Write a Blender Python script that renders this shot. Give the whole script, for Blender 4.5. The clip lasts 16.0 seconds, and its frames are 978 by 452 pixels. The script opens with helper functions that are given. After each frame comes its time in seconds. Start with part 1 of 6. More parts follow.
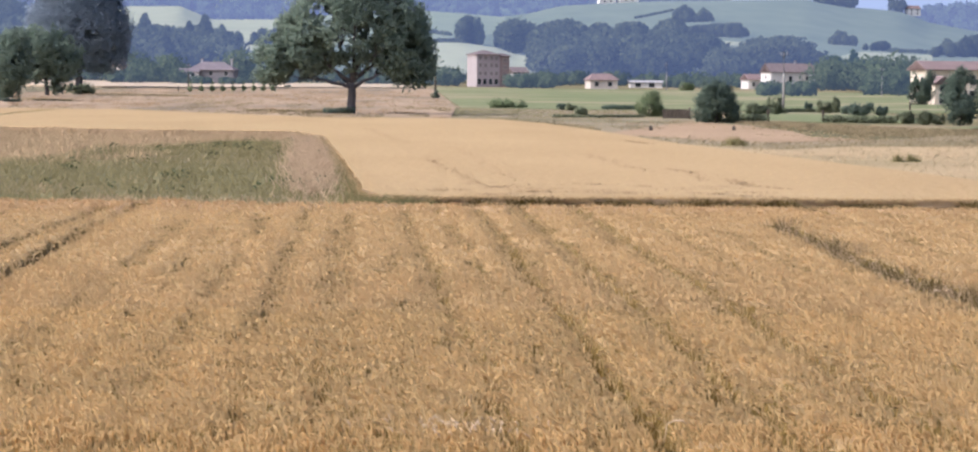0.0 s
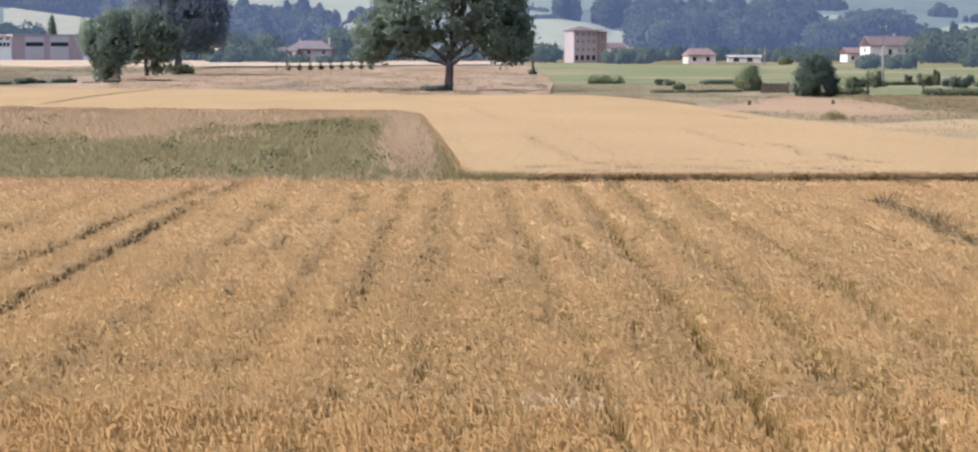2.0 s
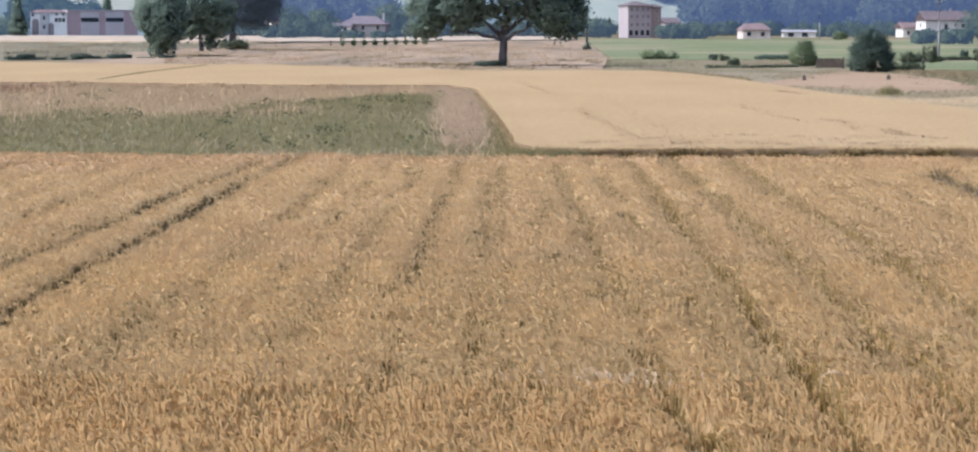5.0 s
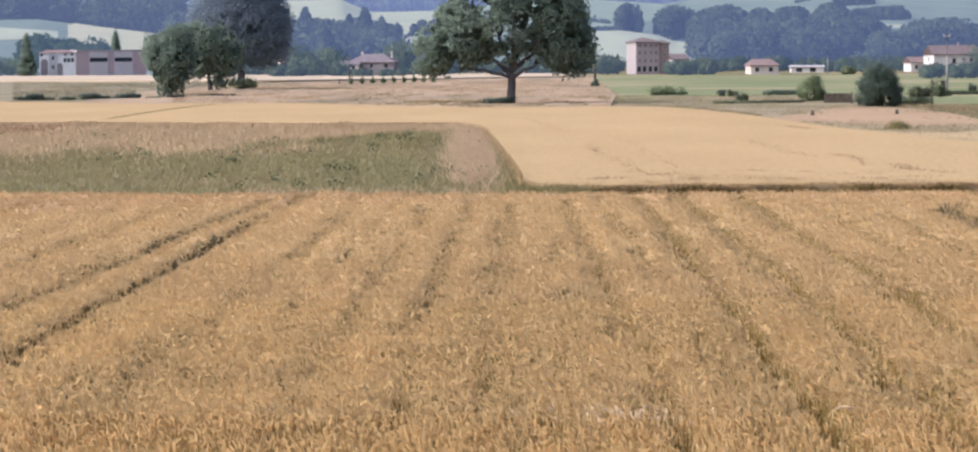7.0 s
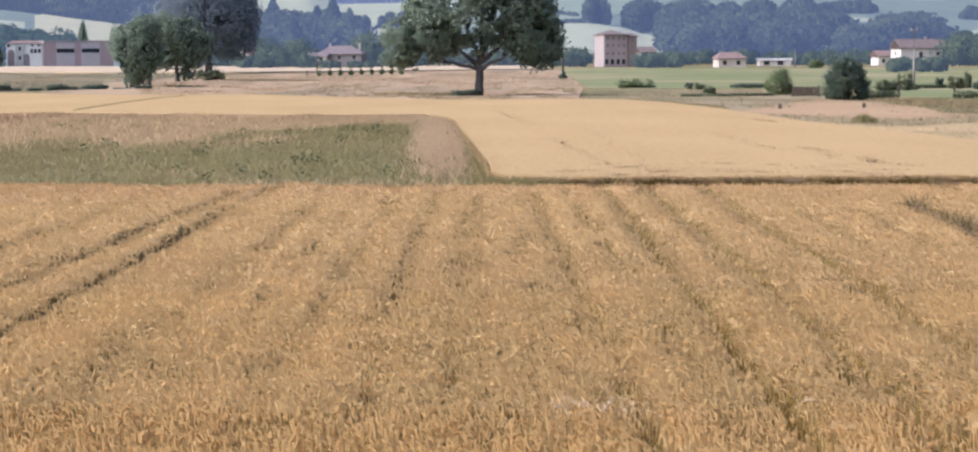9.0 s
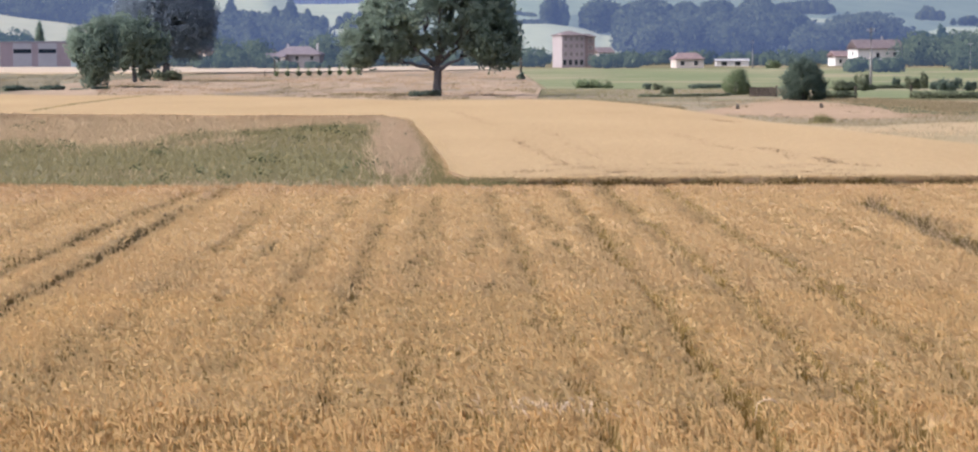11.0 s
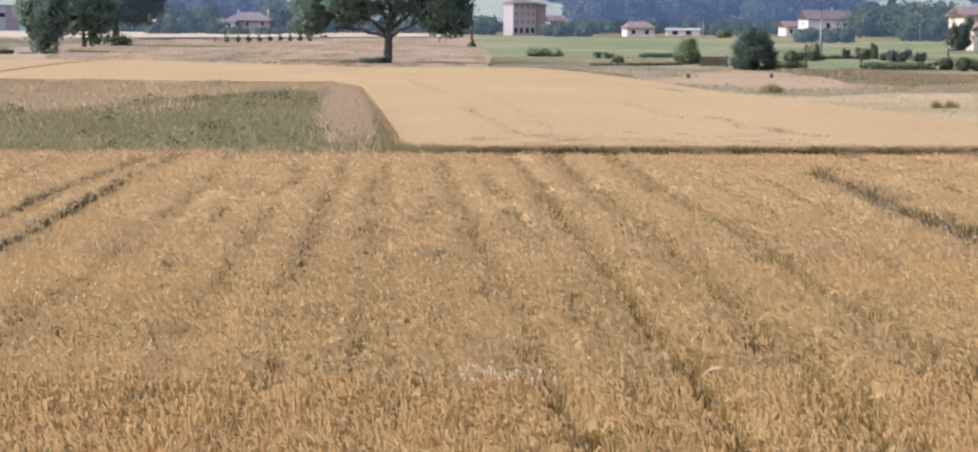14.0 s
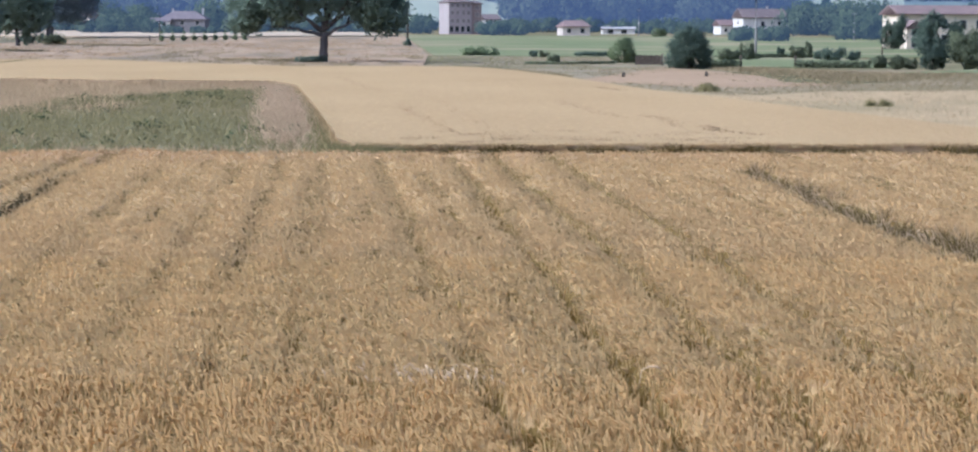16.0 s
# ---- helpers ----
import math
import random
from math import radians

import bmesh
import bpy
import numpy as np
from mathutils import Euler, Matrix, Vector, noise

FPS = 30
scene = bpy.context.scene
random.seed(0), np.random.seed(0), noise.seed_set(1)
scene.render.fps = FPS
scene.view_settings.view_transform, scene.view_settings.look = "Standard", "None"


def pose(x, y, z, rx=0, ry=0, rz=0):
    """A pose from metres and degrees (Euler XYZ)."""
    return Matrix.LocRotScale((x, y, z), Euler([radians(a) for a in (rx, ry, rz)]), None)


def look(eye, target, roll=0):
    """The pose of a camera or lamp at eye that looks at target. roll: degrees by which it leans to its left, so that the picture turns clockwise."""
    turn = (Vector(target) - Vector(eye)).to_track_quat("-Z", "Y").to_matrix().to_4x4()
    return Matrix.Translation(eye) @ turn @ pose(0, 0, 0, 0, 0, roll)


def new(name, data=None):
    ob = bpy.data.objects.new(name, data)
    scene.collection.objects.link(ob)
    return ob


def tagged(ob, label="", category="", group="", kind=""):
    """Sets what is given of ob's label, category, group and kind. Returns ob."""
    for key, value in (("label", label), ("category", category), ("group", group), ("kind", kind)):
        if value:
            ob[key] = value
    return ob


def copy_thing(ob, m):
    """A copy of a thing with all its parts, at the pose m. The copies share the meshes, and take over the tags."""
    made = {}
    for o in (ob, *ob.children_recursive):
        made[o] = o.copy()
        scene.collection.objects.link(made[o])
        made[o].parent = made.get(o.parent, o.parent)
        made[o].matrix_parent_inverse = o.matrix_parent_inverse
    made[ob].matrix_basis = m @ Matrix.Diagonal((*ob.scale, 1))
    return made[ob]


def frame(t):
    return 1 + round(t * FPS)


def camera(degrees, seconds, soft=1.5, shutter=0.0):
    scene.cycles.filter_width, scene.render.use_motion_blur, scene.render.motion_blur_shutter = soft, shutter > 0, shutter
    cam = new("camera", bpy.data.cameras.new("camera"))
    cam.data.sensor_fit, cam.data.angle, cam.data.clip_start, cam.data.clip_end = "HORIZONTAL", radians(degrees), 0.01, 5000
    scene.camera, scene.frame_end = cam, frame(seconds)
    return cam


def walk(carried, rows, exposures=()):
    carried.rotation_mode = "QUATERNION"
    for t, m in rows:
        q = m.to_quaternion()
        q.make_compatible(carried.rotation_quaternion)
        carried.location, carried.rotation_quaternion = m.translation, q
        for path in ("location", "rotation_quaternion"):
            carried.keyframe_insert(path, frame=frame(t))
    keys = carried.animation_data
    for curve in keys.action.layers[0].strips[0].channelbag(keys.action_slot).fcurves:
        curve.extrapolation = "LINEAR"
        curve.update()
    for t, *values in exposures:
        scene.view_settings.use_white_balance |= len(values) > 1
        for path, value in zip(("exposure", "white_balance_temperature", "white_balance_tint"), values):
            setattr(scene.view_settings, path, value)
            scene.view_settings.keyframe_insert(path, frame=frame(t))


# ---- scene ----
# ---------------------------------------------------------------- camera
EYE = 4.25
cam = camera(22.5, 16.0, soft=2.2)
ROWS = [
    (0.0, 86.475, -0.599, -3.079),
    (0.5, 86.524, -0.166, -2.898),
    (1.0, 86.157, -0.238, -2.300),
    (1.5, 85.960, 0.268, -1.071),
    (2.0, 85.920, -0.006, -0.817),
    (2.5, 86.042, -0.225, -0.554),
    (3.0, 85.883, -0.211, -0.160),
    (3.5, 85.869, 0.068, 0.125),
    (4.0, 85.509, 0.036, 0.091),
    (4.5, 85.597, -0.081, -0.368),
    (5.0, 85.345, 0.037, 0.438),
    (5.2, 85.709, 0.025, 0.707),
    (7.3, 86.273, 0.553, 0.487),
    (7.5, 86.346, 0.454, 0.100),
    (8.0, 86.582, 0.398, -0.225),
    (8.5, 86.191, 0.143, 0.102),
    (9.0, 86.026, 0.227, -0.118),
    (9.5, 86.432, 0.214, -0.874),
    (9.7, 86.255, 0.276, -0.880),
    (11.8, 85.821, 0.091, -1.735),
    (12.0, 85.671, -0.354, -2.358),
    (12.5, 85.950, 0.241, -2.213),
    (13.0, 85.931, 0.125, -2.358),
    (13.5, 85.782, 0.095, -2.250),
    (14.0, 85.282, -0.227, -2.231),
    (14.5, 85.094, -0.332, -2.802),
    (15.0, 84.948, -0.066, -2.881),
    (15.5, 85.327, -0.215, -4.021),
    (16.0, 85.258, -0.197, -3.726),
]
LOOKS = [
    (0.0, 0.41, 5370, 17.2),
    (3.2, 0.41, 5370, 17.2),
    (4.0, 0.38, 5190, 15.8),
    (5.0, 0.34, 4980, 14.4),
    (5.4, 0.34, 4980, 14.4),
    (7.2, 0.41, 5370, 17.2),
    (13.2, 0.41, 5370, 17.2),
    (14.0, 0.38, 5190, 15.8),
    (14.9, 0.32, 4710, 12.3),
    (16.0, 0.28, 4700, 12.1),
]
walk(cam, [(t, pose(0, 0, EYE, rx, ry, rz)) for t, rx, ry, rz in ROWS], LOOKS)

# ---------------------------------------------------------------- world, sun
SUN_FROM = Vector((-0.80, -0.30, 0.72)).normalized()
world = bpy.data.worlds.new("world")
scene.world = world
world.use_nodes = True
wt = world.node_tree
sky = wt.nodes.new("ShaderNodeTexSky")
sky.sky_type = "NISHITA"
sky.sun_disc = False
sky.sun_elevation = math.asin(SUN_FROM.z)
sky.sun_rotation = math.atan2(SUN_FROM.x, SUN_FROM.y)
sky.air_density, sky.dust_density, sky.ozone_density = 1.0, 6.0, 0.2
wt.nodes["Background"].inputs["Strength"].default_value = 0.15
wt.links.new(sky.outputs["Color"], wt.nodes["Background"].inputs["Color"])
sun_data = bpy.data.lights.new("sun", "SUN")
sun_data.energy, sun_data.angle, sun_data.color = 2.0, radians(4.0), (1.0, 0.93, 0.82)
sun = new("sun", sun_data)
sun.matrix_world = look(SUN_FROM * 100, (0, 0, 0))


# ---------------------------------------------------------------- materials
def material(name, dark, light, scale=4.0, fine=40.0, rough=0.9, bump=0.0, island=0.0, object_random=0.0,
             translucent=0.0, stretch=(1, 1, 1), third=None, third_scale=0.3, glow=None):
    """Two colours mixed by noise at two sizes, with optional variation by loose piece or by object."""
    m = bpy.data.materials.new(name)
    m.use_nodes = True
    nt = m.node_tree
    link = nt.links.new
    bsdf = nt.nodes["Principled BSDF"]
    out = nt.nodes["Material Output"]
    bsdf.inputs["Roughness"].default_value = rough
    bsdf.inputs["Specular IOR Level"].default_value = 0.04 if rough >= 0.85 else 0.25
    coord = nt.nodes.new("ShaderNodeTexCoord")
    mapping = nt.nodes.new("ShaderNodeMapping")
    mapping.inputs["Scale"].default_value = stretch
    link(coord.outputs["Object"], mapping.inputs["Vector"])
    big = nt.nodes.new("ShaderNodeTexNoise")
    big.inputs["Scale"].default_value, big.inputs["Detail"].default_value = scale, 4.0
    small = nt.nodes.new("ShaderNodeTexNoise")
    small.inputs["Scale"].default_value, small.inputs["Detail"].default_value = fine, 3.0
    for tex in (big, small):
        link(mapping.outputs["Vector"], tex.inputs["Vector"])
    blend = nt.nodes.new("ShaderNodeMix")
    blend.inputs["Factor"].default_value = 0.45
    link(big.outputs["Fac"], blend.inputs["A"])
    link(small.outputs["Fac"], blend.inputs["B"])
    value = blend.outputs["Result"]
    for amount, node, socket in ((island, "ShaderNodeNewGeometry", "Random Per Island"), (object_random, "ShaderNodeObjectInfo", "Random")):
        if amount:
            rnd = nt.nodes.new(node)
            more = nt.nodes.new("ShaderNodeMix")
            more.inputs["Factor"].default_value = amount
            link(value, more.inputs["A"])
            link(rnd.outputs[socket], more.inputs["B"])
            value = more.outputs["Result"]
    ramp = nt.nodes.new("ShaderNodeValToRGB")
    spread = 0.18 + 0.3 * max(island, object_random)
    ramp.color_ramp.elements[0].position, ramp.color_ramp.elements[1].position = 0.5 - spread, 0.5 + spread
    ramp.color_ramp.elements[0].color, ramp.color_ramp.elements[1].color = (*dark, 1), (*light, 1)
    link(value, ramp.inputs["Fac"])
    colour = ramp.outputs["Color"]
    if third:
        patch = nt.nodes.new("ShaderNodeTexNoise")
        patch.inputs["Scale"].default_value, patch.inputs["Detail"].default_value = third_scale, 3.0
        link(mapping.outputs["Vector"], patch.inputs["Vector"])
        edge = nt.nodes.new("ShaderNodeMapRange")
        edge.inputs["From Min"].default_value, edge.inputs["From Max"].default_value = 0.47, 0.62
        link(patch.outputs["Fac"], edge.inputs["Value"])
        mix = nt.nodes.new("ShaderNodeMix")
        mix.data_type = "RGBA"
        link(edge.outputs["Result"], mix.inputs["Factor"])
        link(colour, mix.inputs[6])
        mix.inputs[7].default_value = (*third, 1)
        colour = mix.outputs[2]
    link(colour, bsdf.inputs["Base Color"])
    if bump:
        relief = nt.nodes.new("ShaderNodeBump")
        relief.inputs["Strength"].default_value, relief.inputs["Distance"].default_value = bump, 1.0 / fine
        link(small.outputs["Fac"], relief.inputs["Height"])
        link(relief.outputs["Normal"], bsdf.inputs["Normal"])
    if translucent:
        thin = nt.nodes.new("ShaderNodeBsdfTranslucent")
        link(colour, thin.inputs["Color"])
        both = nt.nodes.new("ShaderNodeMixShader")
        both.inputs["Fac"].default_value = translucent
        link(bsdf.outputs["BSDF"], both.inputs[1])
        link(thin.outputs["BSDF"], both.inputs[2])
        link(both.outputs["Shader"], out.inputs["Surface"])
    # even emission, for haze over far land and for the sky sheet
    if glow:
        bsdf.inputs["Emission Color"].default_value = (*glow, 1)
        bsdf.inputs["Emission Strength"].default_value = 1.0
    return m


def glass_material(name):
    m = bpy.data.materials.new(name)
    m.use_nodes = True
    b = m.node_tree.nodes["Principled BSDF"]
    b.inputs["Base Color"].default_value = (0.03, 0.035, 0.04, 1)
    b.inputs["Roughness"].default_value = 0.12
    b.inputs["IOR"].default_value = 1.5
    return m


EAR = material("ripe_wheat_ears", (0.636, 0.453, 0.205), (0.742, 0.532, 0.25), 0.12, 5.0, 0.9, island=0.5, translucent=0.6)
FAR_EAR = material("ripe_wheat_ears_massed", (0.622, 0.445, 0.215), (0.675, 0.486, 0.24), 0.10, 1.2, 0.9, island=0.25, translucent=0.5, stretch=(0.5, 1, 1))
RED_EAR = material("reddish_wheat_ears", (0.585, 0.398, 0.196), (0.65, 0.45, 0.226), 0.10, 1.2, 0.9, island=0.25, translucent=0.5)
DRY_LEAF = material("dry_wheat_leaves", (0.595, 0.424, 0.19), (0.705, 0.511, 0.238), 0.12, 5.0, 0.8, island=0.6, translucent=0.5)
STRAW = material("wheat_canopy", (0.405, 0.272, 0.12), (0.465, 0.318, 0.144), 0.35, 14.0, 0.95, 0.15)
RED_STRAW = material("reddish_wheat_canopy", (0.42, 0.278, 0.134), (0.48, 0.32, 0.158), 0.35, 3.0, 0.95, 0.3)
# weeds of the wheat gaps, their brown darkened further for the shade in there
SHADED_UNDERGROWTH = material("shaded_undergrowth", (0.15, 0.096, 0.021), (0.262, 0.172, 0.043), 0.8, 12.0, 0.8, island=0.6, translucent=0.25)
PALE_STRAW = material("bleached_straw", (0.56, 0.41, 0.24), (0.65, 0.49, 0.30), 5.0, 40.0, 0.6, island=0.6)
LIGHT_WHEAT = material("pale_ripe_barley", (0.42, 0.288, 0.134), (0.488, 0.347, 0.17), 0.12, 3.0, 0.9, 0.3, stretch=(1, 0.35, 1))
LIGHT_EAR = material("pale_barley_ears", (0.53, 0.374, 0.178), (0.61, 0.442, 0.223), 0.3, 6.0, 0.8, island=0.6, translucent=0.5)
# brown crop-edge stalks, coloured darker for the shade among them
SHADED_EDGE = material("shaded_edge_stalks", (0.105, 0.078, 0.027), (0.215, 0.158, 0.062), 2.0, 20.0, 0.9, island=0.6)
GREEN_CROP = material("weedy_green_crop", (0.19, 0.172, 0.08), (0.275, 0.242, 0.12), 0.12, 2.5, 0.9, 0.5, third=(0.29, 0.24, 0.13), third_scale=0.06)
OLIVE_GRASS = material("yellowish_olive_grass", (0.33, 0.275, 0.135), (0.44, 0.355, 0.19), 0.2, 6.0, 0.9, island=0.4, translucent=0.5)
GREEN_WEED = material("olive_green_weeds", (0.25, 0.217, 0.093), (0.37, 0.31, 0.152), 0.15, 6.0, 0.9, island=0.5, translucent=0.5)
GRASS_GREEN = material("meadow_grass_green", (0.24, 0.21, 0.09), (0.335, 0.292, 0.13), 0.1, 6.0, 0.9, island=0.6, translucent=0.45)
GRASS_DRY = material("dry_seeding_grass", (0.62, 0.456, 0.265), (0.7, 0.525, 0.315), 0.2, 6.0, 0.85, island=0.6, translucent=0.55)
WEED_DARK = material("dark_weed_leaves", (0.06, 0.075, 0.03), (0.13, 0.145, 0.06), 0.5, 6.0, 0.8, island=0.6, translucent=0.3)
ROUGH_GRASS = material("rough_olive_grass", (0.28, 0.222, 0.115), (0.4, 0.312, 0.176), 0.15, 3.0, 0.9, island=0.6, translucent=0.3)
STUBBLE = material("pinkish_stubble", (0.335, 0.236, 0.142), (0.465, 0.345, 0.218), 0.10, 0.5, 0.95, 0.3, stretch=(1.0, 0.16, 1), third=(0.27, 0.21, 0.135), third_scale=0.08)
PINK_SOIL = material("pinkish_tilled_strip", (0.345, 0.236, 0.134), (0.45, 0.318, 0.19), 0.05, 1.5, 0.95, 0.3)
SEED_HEADS = material("pinkish_seed_heads", (0.63, 0.465, 0.285), (0.71, 0.53, 0.335), 0.2, 6.0, 0.9, island=0.4, translucent=0.5)
MARGIN = material("soil_and_grass_margin", (0.29, 0.232, 0.142), (0.375, 0.3, 0.186), 0.05, 1.5, 0.95, 0.3, third=(0.24, 0.21, 0.115), third_scale=0.05)
MEADOW_DRY = material("dry_meadow_blades", (0.46, 0.338, 0.185), (0.53, 0.395, 0.225), 0.2, 6.0, 0.9, island=0.3, translucent=0.6)
OLIVE_TURF = material("rough_olive_turf", (0.25, 0.2, 0.108), (0.35, 0.28, 0.156), 0.10, 1.5, 0.95, 0.4, stretch=(0.4, 1, 1), third=(0.36, 0.285, 0.17), third_scale=0.05)
DRY_MEADOW = material("dry_meadow", (0.425, 0.31, 0.163), (0.495, 0.37, 0.203), 0.10, 2.0, 0.95, 0.4, stretch=(0.35, 1, 1), third=(0.365, 0.282, 0.148), third_scale=0.07)
ROUGH_MEADOW = material("rough_grey_green_meadow", (0.235, 0.195, 0.12), (0.335, 0.285, 0.18), 0.05, 1.5, 0.95, 0.4, third=(0.22, 0.205, 0.125), third_scale=0.03)
LAWN = material("green_field_grass", (0.165, 0.185, 0.082), (0.24, 0.25, 0.122), 0.02, 0.8, 0.9, 0.3, third=(0.315, 0.275, 0.155), third_scale=0.03)
PALE_FIELD = material("cream_far_wheat", (0.47, 0.37, 0.25), (0.56, 0.45, 0.31), 0.02, 0.5, 0.95)
EARTH = material("grassy_ground", (0.13, 0.12, 0.055), (0.27, 0.23, 0.115), 0.04, 1.0, 0.95, 0.4, third=(0.33, 0.25, 0.15), third_scale=0.02)
LODGED = material("lodged_straw", (0.33, 0.22, 0.112), (0.43, 0.297, 0.166), 1.0, 10.0, 0.9, island=0.6)
DOCK = material("rusty_dock_seed", (0.28, 0.165, 0.09), (0.40, 0.255, 0.15), 1.0, 10.0, 0.9, island=0.6)

# bark and leaf colours are lifted to stand in for haze over the trees
BARK = material("oak_bark", (0.06, 0.056, 0.058), (0.12, 0.11, 0.108), 1.0, 9.0, 0.95, 0.8, stretch=(1, 1, 0.25))
OAK_LEAF = material("oak_leaves", (0.25, 0.315, 0.24), (0.325, 0.39, 0.29), 0.25, 3.0, 0.9, island=0.15, translucent=0.6)
LIGHT_LEAF = material("light_green_leaves", (0.18, 0.228, 0.118), (0.31, 0.358, 0.185), 0.3, 3.0, 0.9, island=0.55, translucent=0.5)
# pale blue-grey holds the haze in front of the far broad tree
HAZED_LEAF = material("haze_tinted_leaves", (0.31, 0.365, 0.42), (0.35, 0.405, 0.46), 0.12, 3.0, 0.9, island=0.15, translucent=0.6)
DARK_LEAF = material("dark_green_leaves", (0.115, 0.155, 0.118), (0.205, 0.25, 0.178), 0.25, 3.0, 0.9, island=0.5, translucent=0.5)
HEDGE_LEAF = material("dull_hedge_leaves", (0.14, 0.162, 0.096), (0.265, 0.288, 0.17), 0.3, 3.0, 0.9, island=0.55, translucent=0.5)

# bluish haze over far woods and fields, put in as emission of their materials
HAZE_NEAR, HAZE_MID, HAZE_FAR, HAZE_FIELD = (0.062, 0.082, 0.115), (0.118, 0.148, 0.238), (0.140, 0.160, 0.250), (0.074, 0.092, 0.148)
VILLAGE_WOOD = material("village_woodland_hazed", (0.04, 0.062, 0.028), (0.165, 0.195, 0.092), 0.12, 0.5, 0.9, island=0.2, translucent=0.45, glow=HAZE_NEAR)
HILL_WOOD = material("hillside_woodland_hazed", (0.012, 0.018, 0.009), (0.135, 0.155, 0.078), 0.055, 0.12, 0.9, island=0.05, translucent=0.45, glow=HAZE_MID)
SLOPE_WOOD = material("upper_slope_woodland_hazed", (0.012, 0.018, 0.009), (0.105, 0.122, 0.062), 0.045, 0.12, 0.9, island=0.05, translucent=0.45, glow=(0.142, 0.173, 0.258))
FAR_WOOD = material("distant_woodland_hazed", (0.022, 0.036, 0.018), (0.05, 0.07, 0.03), 0.02, 0.3, 0.9, island=0.5, glow=HAZE_FAR)
HILL_GROVE = material("hillside_grove_hazed", (0.02, 0.034, 0.014), (0.10, 0.13, 0.06), 0.08, 0.3, 0.9, island=0.15, translucent=0.45, glow=(0.080, 0.112, 0.160))
HILL_FIELD = material("hillside_field_hazed", (0.10, 0.122, 0.072), (0.15, 0.172, 0.098), 0.004, 0.05, 0.95, stretch=(1, 0.25, 1), glow=HAZE_FIELD)
HILL_MEADOW = material("hillside_meadow_hazed", (0.15, 0.175, 0.095), (0.20, 0.222, 0.125), 0.004, 0.06, 0.95, stretch=(1, 0.3, 1), glow=HAZE_FIELD)
HILL_PALE = material("hillside_pale_field_hazed", (0.235, 0.243, 0.13), (0.3, 0.3, 0.17), 0.004, 0.06, 0.95, stretch=(1, 0.3, 1), glow=HAZE_FIELD)
HILL_STRAW = material("hillside_straw_field_hazed", (0.285, 0.268, 0.135), (0.345, 0.318, 0.17), 0.004, 0.06, 0.95, stretch=(1, 0.3, 1), glow=HAZE_FIELD)

PLASTER = material("white_plaster", (0.58, 0.55, 0.51), (0.70, 0.67, 0.62), 0.3, 3.0, 0.9)
CREAM_PLASTER = material("cream_plaster", (0.56, 0.49, 0.42), (0.68, 0.60, 0.52), 0.3, 3.0, 0.9)
VILLA_CREAM = material("warm_cream_plaster", (0.60, 0.515, 0.40), (0.70, 0.61, 0.48), 0.3, 3.0, 0.9)
GREY_PLASTER = material("grey_plaster", (0.34, 0.32, 0.31), (0.46, 0.44, 0.42), 0.3, 3.0, 0.9)
PINK_BRICK = material("pinkish_brick", (0.32, 0.27, 0.272), (0.385, 0.33, 0.328), 0.4, 6.0, 0.9, 0.2)
PEACH_PLASTER = material("peach_plaster", (0.345, 0.3, 0.29), (0.4, 0.355, 0.34), 0.4, 6.0, 0.9)
BROWN_BRICK = material("brown_brick", (0.25, 0.19, 0.175), (0.33, 0.26, 0.24), 0.4, 6.0, 0.9)
ROOF_TILE = material("red_roof_tiles", (0.205, 0.148, 0.135), (0.29, 0.215, 0.193), 0.5, 5.0, 0.9, 0.3)
ROOF_BROWN = material("weathered_brown_roof_tiles", (0.16, 0.128, 0.122), (0.235, 0.19, 0.18), 0.5, 5.0, 0.9, 0.3)
HALL_PINK = material("pink_hall_cladding", (0.385, 0.275, 0.262), (0.455, 0.33, 0.315), 0.3, 4.0, 0.8)
WHITE_PANEL = material("off_white_panels", (0.47, 0.4, 0.385), (0.55, 0.475, 0.455), 0.3, 4.0, 0.7)
# grey plaster with the shade on the hipped house's walls put into its colour
SHADED_PLASTER = material("shaded_grey_plaster", (0.15, 0.145, 0.155), (0.22, 0.21, 0.215), 0.3, 3.0, 0.9)
ROOF_GREY = material("dull_grey_roof_tiles", (0.165, 0.142, 0.148), (0.24, 0.205, 0.205), 0.5, 5.0, 0.9, 0.3)
GLASS = glass_material("dark_window_glass")
SHUTTER = material("brownish_shutters", (0.19, 0.16, 0.155), (0.26, 0.22, 0.21), 0.5, 6.0, 0.7)
CONCRETE = material("weathered_concrete", (0.26, 0.25, 0.23), (0.42, 0.40, 0.37), 0.8, 9.0, 0.9)
WOOD_GREY = material("weathered_dark_wood", (0.06, 0.048, 0.038), (0.16, 0.13, 0.10), 1.0, 9.0, 0.9, 0.4, stretch=(1, 1, 0.2))
METAL = material("dull_metal", (0.25, 0.25, 0.25), (0.38, 0.38, 0.38), 2.0, 20.0, 0.5)


# ---------------------------------------------------------------- helpers
def mesh_of(name, verts, faces, mat, smooth=False):
    me = bpy.data.meshes.new(name)
    me.from_pydata([tuple(v) for v in verts], [], [tuple(f) for f in faces])
    me.materials.append(mat)
    if smooth:
        me.shade_smooth()
    me.update()
    return me


